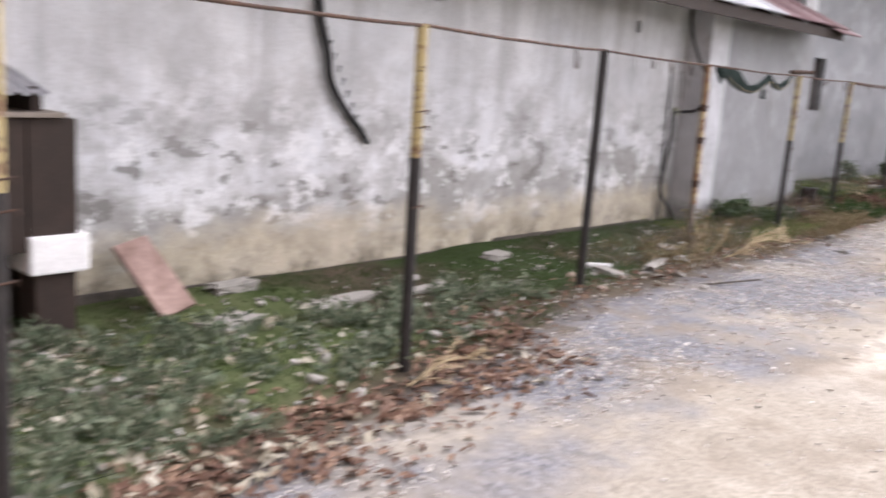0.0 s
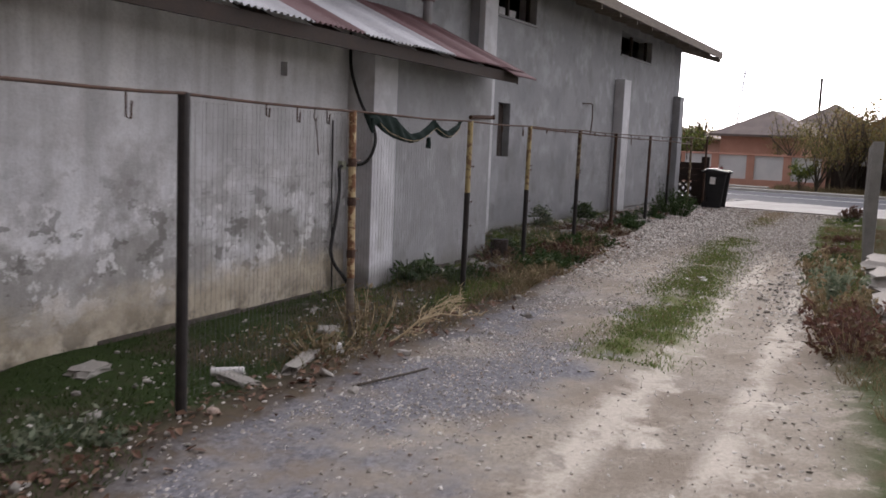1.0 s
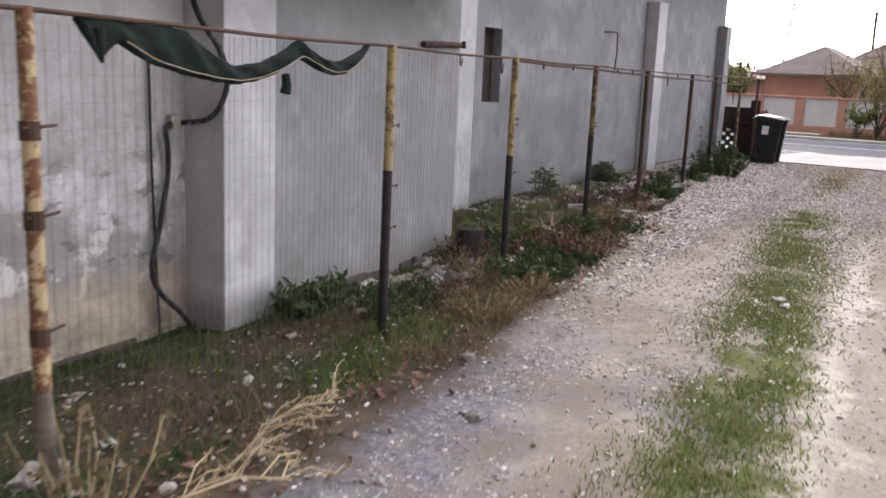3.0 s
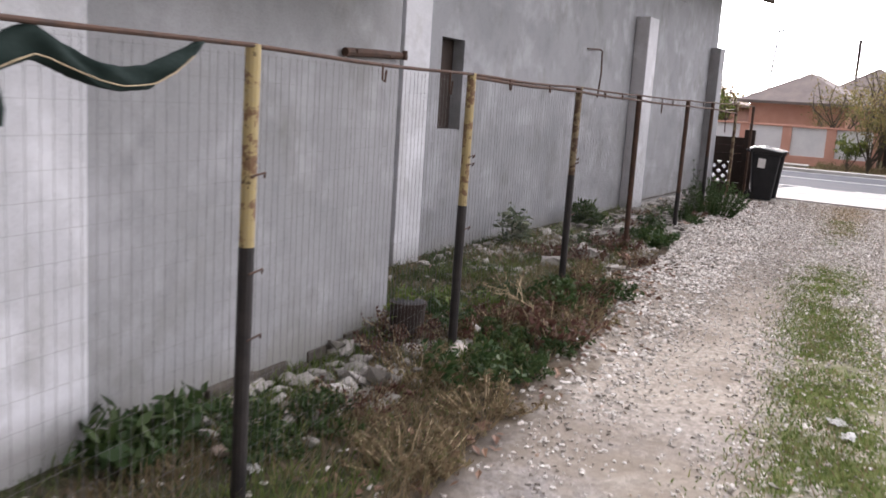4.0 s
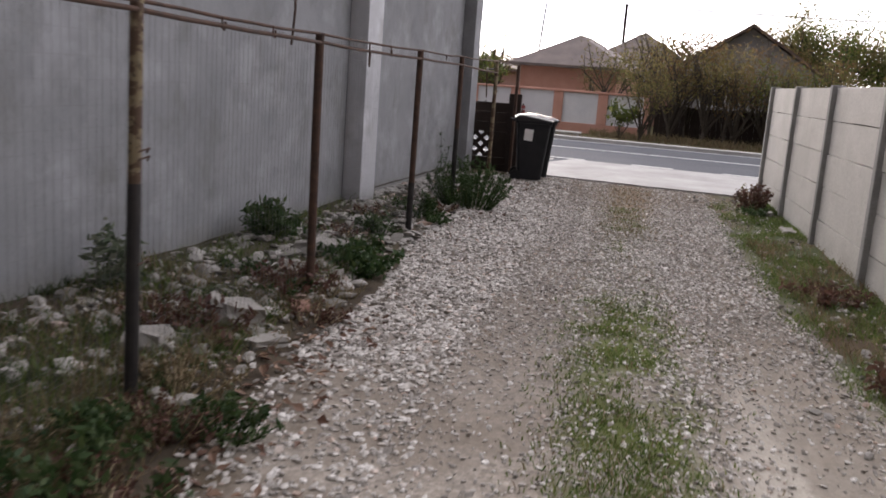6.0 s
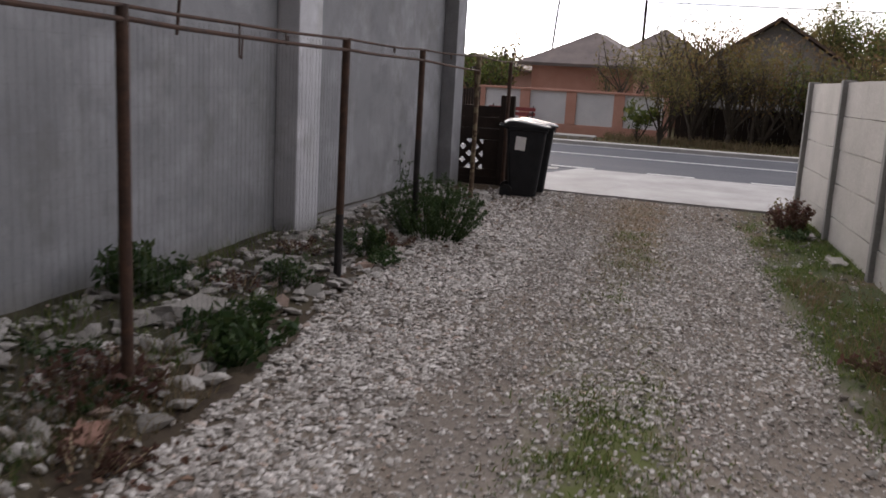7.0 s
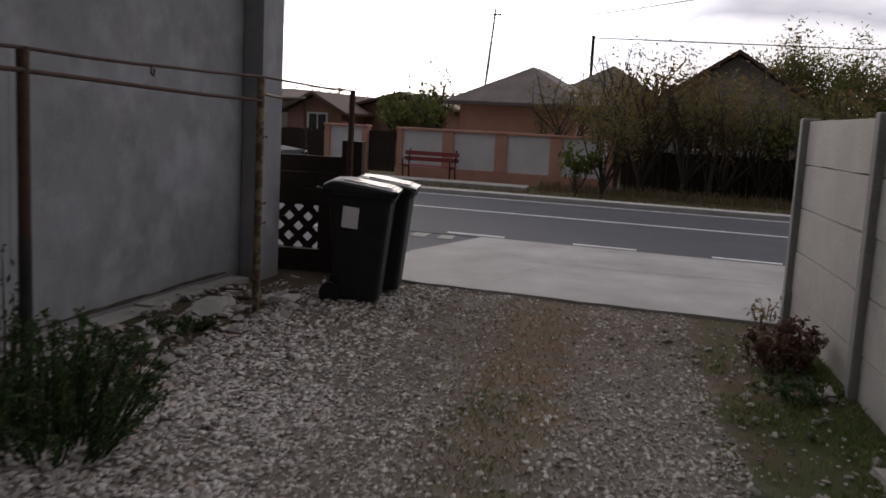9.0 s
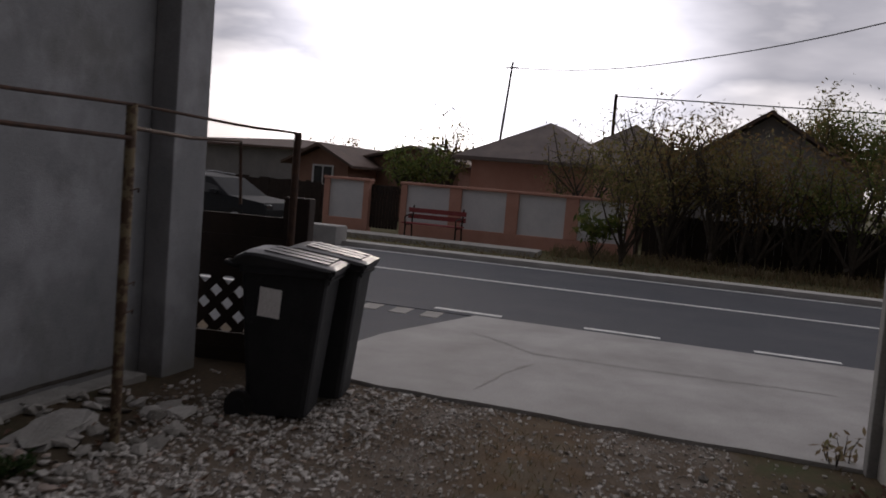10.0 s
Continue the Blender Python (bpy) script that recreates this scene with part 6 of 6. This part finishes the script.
chunk("concrete_chunk", "flat concrete edging piece beside the lane", (5.3, 4.55), (0.3, 0.1, 0.05), RUBBLE, 70, 7)
chunk("concrete_chunk", "pale flat stone in the moss", (6.85, 4.9), (0.2, 0.16, 0.05), RUBBLE, 30, 8)
chunk("concrete_chunk", "pale flat stone in the moss", (5.0, 5.45), (0.25, 0.15, 0.05), RUBBLE, 10, 9)
chunk("concrete_chunk", "broken concrete chunk by the fence", (14.9, 5.12), (0.3, 0.24, 0.14), RUBBLE, 40, 10, 10)
chunk("concrete_chunk", "broken concrete chunk by the fence", (14.3, 5.3), (0.22, 0.2, 0.12), RUBBLE, 10, 11)
chunk("concrete_chunk", "large flat pale stone beside the wall", (18.1, 5.35), (0.36, 0.26, 0.08), RUBBLE, 25, 12)
chunk("concrete_chunk", "large flat pale stone beside the wall", (17.0, 5.35), (0.32, 0.26, 0.09), RUBBLE, -15, 13)
chunk("concrete_chunk", "large flat pale stone beside the wall", (18.5, 5.5), (0.3, 0.22, 0.08), RUBBLE, 5, 14)
chunk("concrete_chunk", "flat concrete piece at the foot of the wall", (22.9, 5.35), (0.6, 0.22, 0.07), FOOTING, 8, 15)
chunk("concrete_chunk", "pale stone beside the concrete fence", (21.0, 1.25), (0.3, 0.14, 0.05), RUBBLE, 0, 16)
chunk("concrete_chunk", "pale stone beside the concrete fence", (22.3, 1.28), (0.18, 0.1, 0.05), RUBBLE, 0, 17)
for k, (x, y, tx) in enumerate([(15.35, 4.9, 20), (14.6, 4.8, -30)]):
    chunk("brick", "broken reddish brick among gravel", (x, y), (0.2, 0.1, 0.06), BRICK_TONE if k == 0 else RUBBLE, tx, 20 + k, category="brick")
for k, (x, y, w) in enumerate([(11.2, 2.74, 0.09), (11.4, 2.8, 0.1), (7.2, 4.91, 0.08), (6.05, 4.3, 0.07), (8.85, 5.2, 0.08), (12.1, 4.4, 0.07), (9.4, 4.9, 0.08)]):
    random.seed(70 + k)
    bm = bmesh.new()
    g = [[bm.verts.new(((i / 4 - 0.5) * w + rand(-0.008, 0.008), (j / 4 - 0.5) * w * 0.7 + rand(-0.008, 0.008), 0.012 + rand(0, 0.022))) for i in range(5)] for j in range(5)]
    for u, q in zip(g, g[1:]):
        for i in range(4):
            bm.faces.new((u[i], u[i + 1], q[i + 1], q[i]))
    bmesh.ops.solidify(bm, geom=bm.faces[:], thickness=0.003)
    ob = obj("paper_scrap", bm, PAPER)
    ob.matrix_world = pose(x, y, ground_h(x, y), 0, 0, 40 * k)
    tagged(ob, "crumpled white paper scrap on the ground", "litter")
tp = thing("plastic_pipe", "short white plastic pipe lying in the moss", "pipe", (5.42, 4.72, ground_h(5.42, 4.72) + 0.03), -60)
part("pipe", T([(-0.1, 0, 0), (0.1, 0, 0.01)], 0.026, sides=14), PAPER, tp)
stick = thing("stick", "thin dark stick lying on the chippings", "stick", (5.85, 3.74, ground_h(5.85, 3.74) + 0.012), -14)
part("stick", T([(-0.35, 0.05, 0), (0, 0, 0.01), (0.3, 0.02, 0)], 0.009, 0.006, 6), BARK, stick)
pot = thing("old_bucket", "dark rusted bucket with weeds growing out", "bucket", (11.5, 5.32, ground_h(11.5, 5.32) - 0.02))
pot.matrix_world = pot.matrix_world @ Matrix.Diagonal((0.76, 0.76, 0.85, 1))
part("body", T([(0, 0, 0), (0, 0, 0.15), (0.01, 0, 0.30)], 0.13, 0.15, 20), WOOD_DARK, pot)
part("rim", T([(0.01, 0, 0.295), (0.01, 0, 0.315)], 0.157, 0.157, 20), WOOD_DARK, pot)
part("soil", T([(0.01, 0, 0.316), (0.01, 0, 0.322)], 0.14, 0.12, 16), DARK_IN, pot, "dark soil")
weed("small green weed in the old bucket", (11.5, 5.33), 0.42, 0.12, 8, 0.03, 120, GRASS, seed=90)

# board, hutch and crate against the old wall
board = thing("leaning_board", "worn reddish board leaning against the old wall", "board")
bm = B(-0.12, 0.12, -0.015, 0.015, 0, 0.52, bevel=0.004)
bmesh.ops.transform(bm, matrix=pose(2.05, 5.44, -0.05, -44, 0, 0) @ pose(0, 0, 0, 0, -14, 0), verts=bm.verts[:])
part("board", bm, plain("worn_red_board", (0.19, 0.12, 0.10), (0.46, 0.33, 0.29), 5.0, 0.9, fine=25.0, height=0.01), board)
hutch = thing("wooden_hutch", "dark wooden hutch with a pale corrugated lid", "hutch", (0.88, 5.68, -0.06))
for k in range(4):
    part("board", B(-0.45 + 0.255 * k, -0.205 + 0.255 * k, -0.25, -0.22, 0.45, 1.12, bevel=0.005), WOOD_DARK, hutch)
part("side", B(0.53, 0.56, -0.22, 0.25, 0.0, 1.12, bevel=0.005), WOOD_DARK, hutch)
part("side", B(-0.48, -0.45, -0.22, 0.25, 0.0, 1.12, bevel=0.005), WOOD_DARK, hutch)
part("back", B(-0.45, 0.53, 0.21, 0.25, 0.0, 1.12), WOOD_DARK, hutch)
part("top", B(-0.5, 0.5, -0.28, 0.27, 1.125, 1.15, bevel=0.004), WOOD_GREY, hutch)
bm = corrugated(-0.45, 0.42, -0.3, 1.24, 0.25, 1.36)
part("lid", bm, SHEET_PALE, hutch, "pale corrugated lid")
part("lid_prop", B(0.36, 0.41, -0.2, 0.2, 1.151, 1.27), WOOD_DARK, hutch)
crate = thing("polystyrene_box", "white polystyrene box under the hutch", "box", (1.345, 5.66, -0.05))
part("body", B(-0.16, 0.15, -0.26, 0.0, 0.32, 0.52, bevel=0.015), PAPER, crate)
part("support", B(-0.12, 0.09, -0.22, -0.02, 0.0, 0.319), WOOD_DARK, crate, "dark timber block")

# slabs piled beside the lane
for k, (x, y, lx, ly, lz, tz) in enumerate([(12.6, 0.75, 0.9, 0.7, 0.12, 4), (12.5, 0.8, 0.8, 0.6, 0.12, -6), (11.3, 0.7, 1.0, 0.7, 0.14, 8), (11.4, 0.75, 0.8, 0.6, 0.12, -3), (10.1, 0.65, 0.9, 0.7, 0.14, 3), (9.0, 0.55, 0.9, 0.7, 0.13, -8), (8.1, 0.5, 0.8, 0.6, 0.12, 10)]):
    z = 0.13 if k in (1, 3) else 0.0
    chunk("stone_slab", "pale stone slab piled beside the lane", (x, y, z), (lx, ly, lz), RUBBLE, tz, 80 + k, category="slab")
setting("wall_right", B(-9.0, 7.6, -0.85, -0.6, -0.3, 1.6), FENCE_CONC, "plain concrete wall closing the lane", "wall")

stub = thing("bollard", "short pale concrete bollard with a dark base beside the apron", "bollard", (27.3, 0.12, 0.0))
part("body", T([(0, 0, 0.0), (0, 0, 0.2), (0, 0, 0.36)], 0.09, 0.08, 14), CONCRETE, stub)
part("base", B(-0.16, 0.16, -0.14, 0.14, 0.0, 0.09, bevel=0.02), WOOD_DARK, stub, "dark base")
# never in view: added to cut the low sky light from behind
setting("sky_screen_back", B(-12.3, -12.0, -6.0, 14.0, -0.3, 6.0), BRICK_TONE, "unseen wall added behind the lane to block low sky light", "wall")
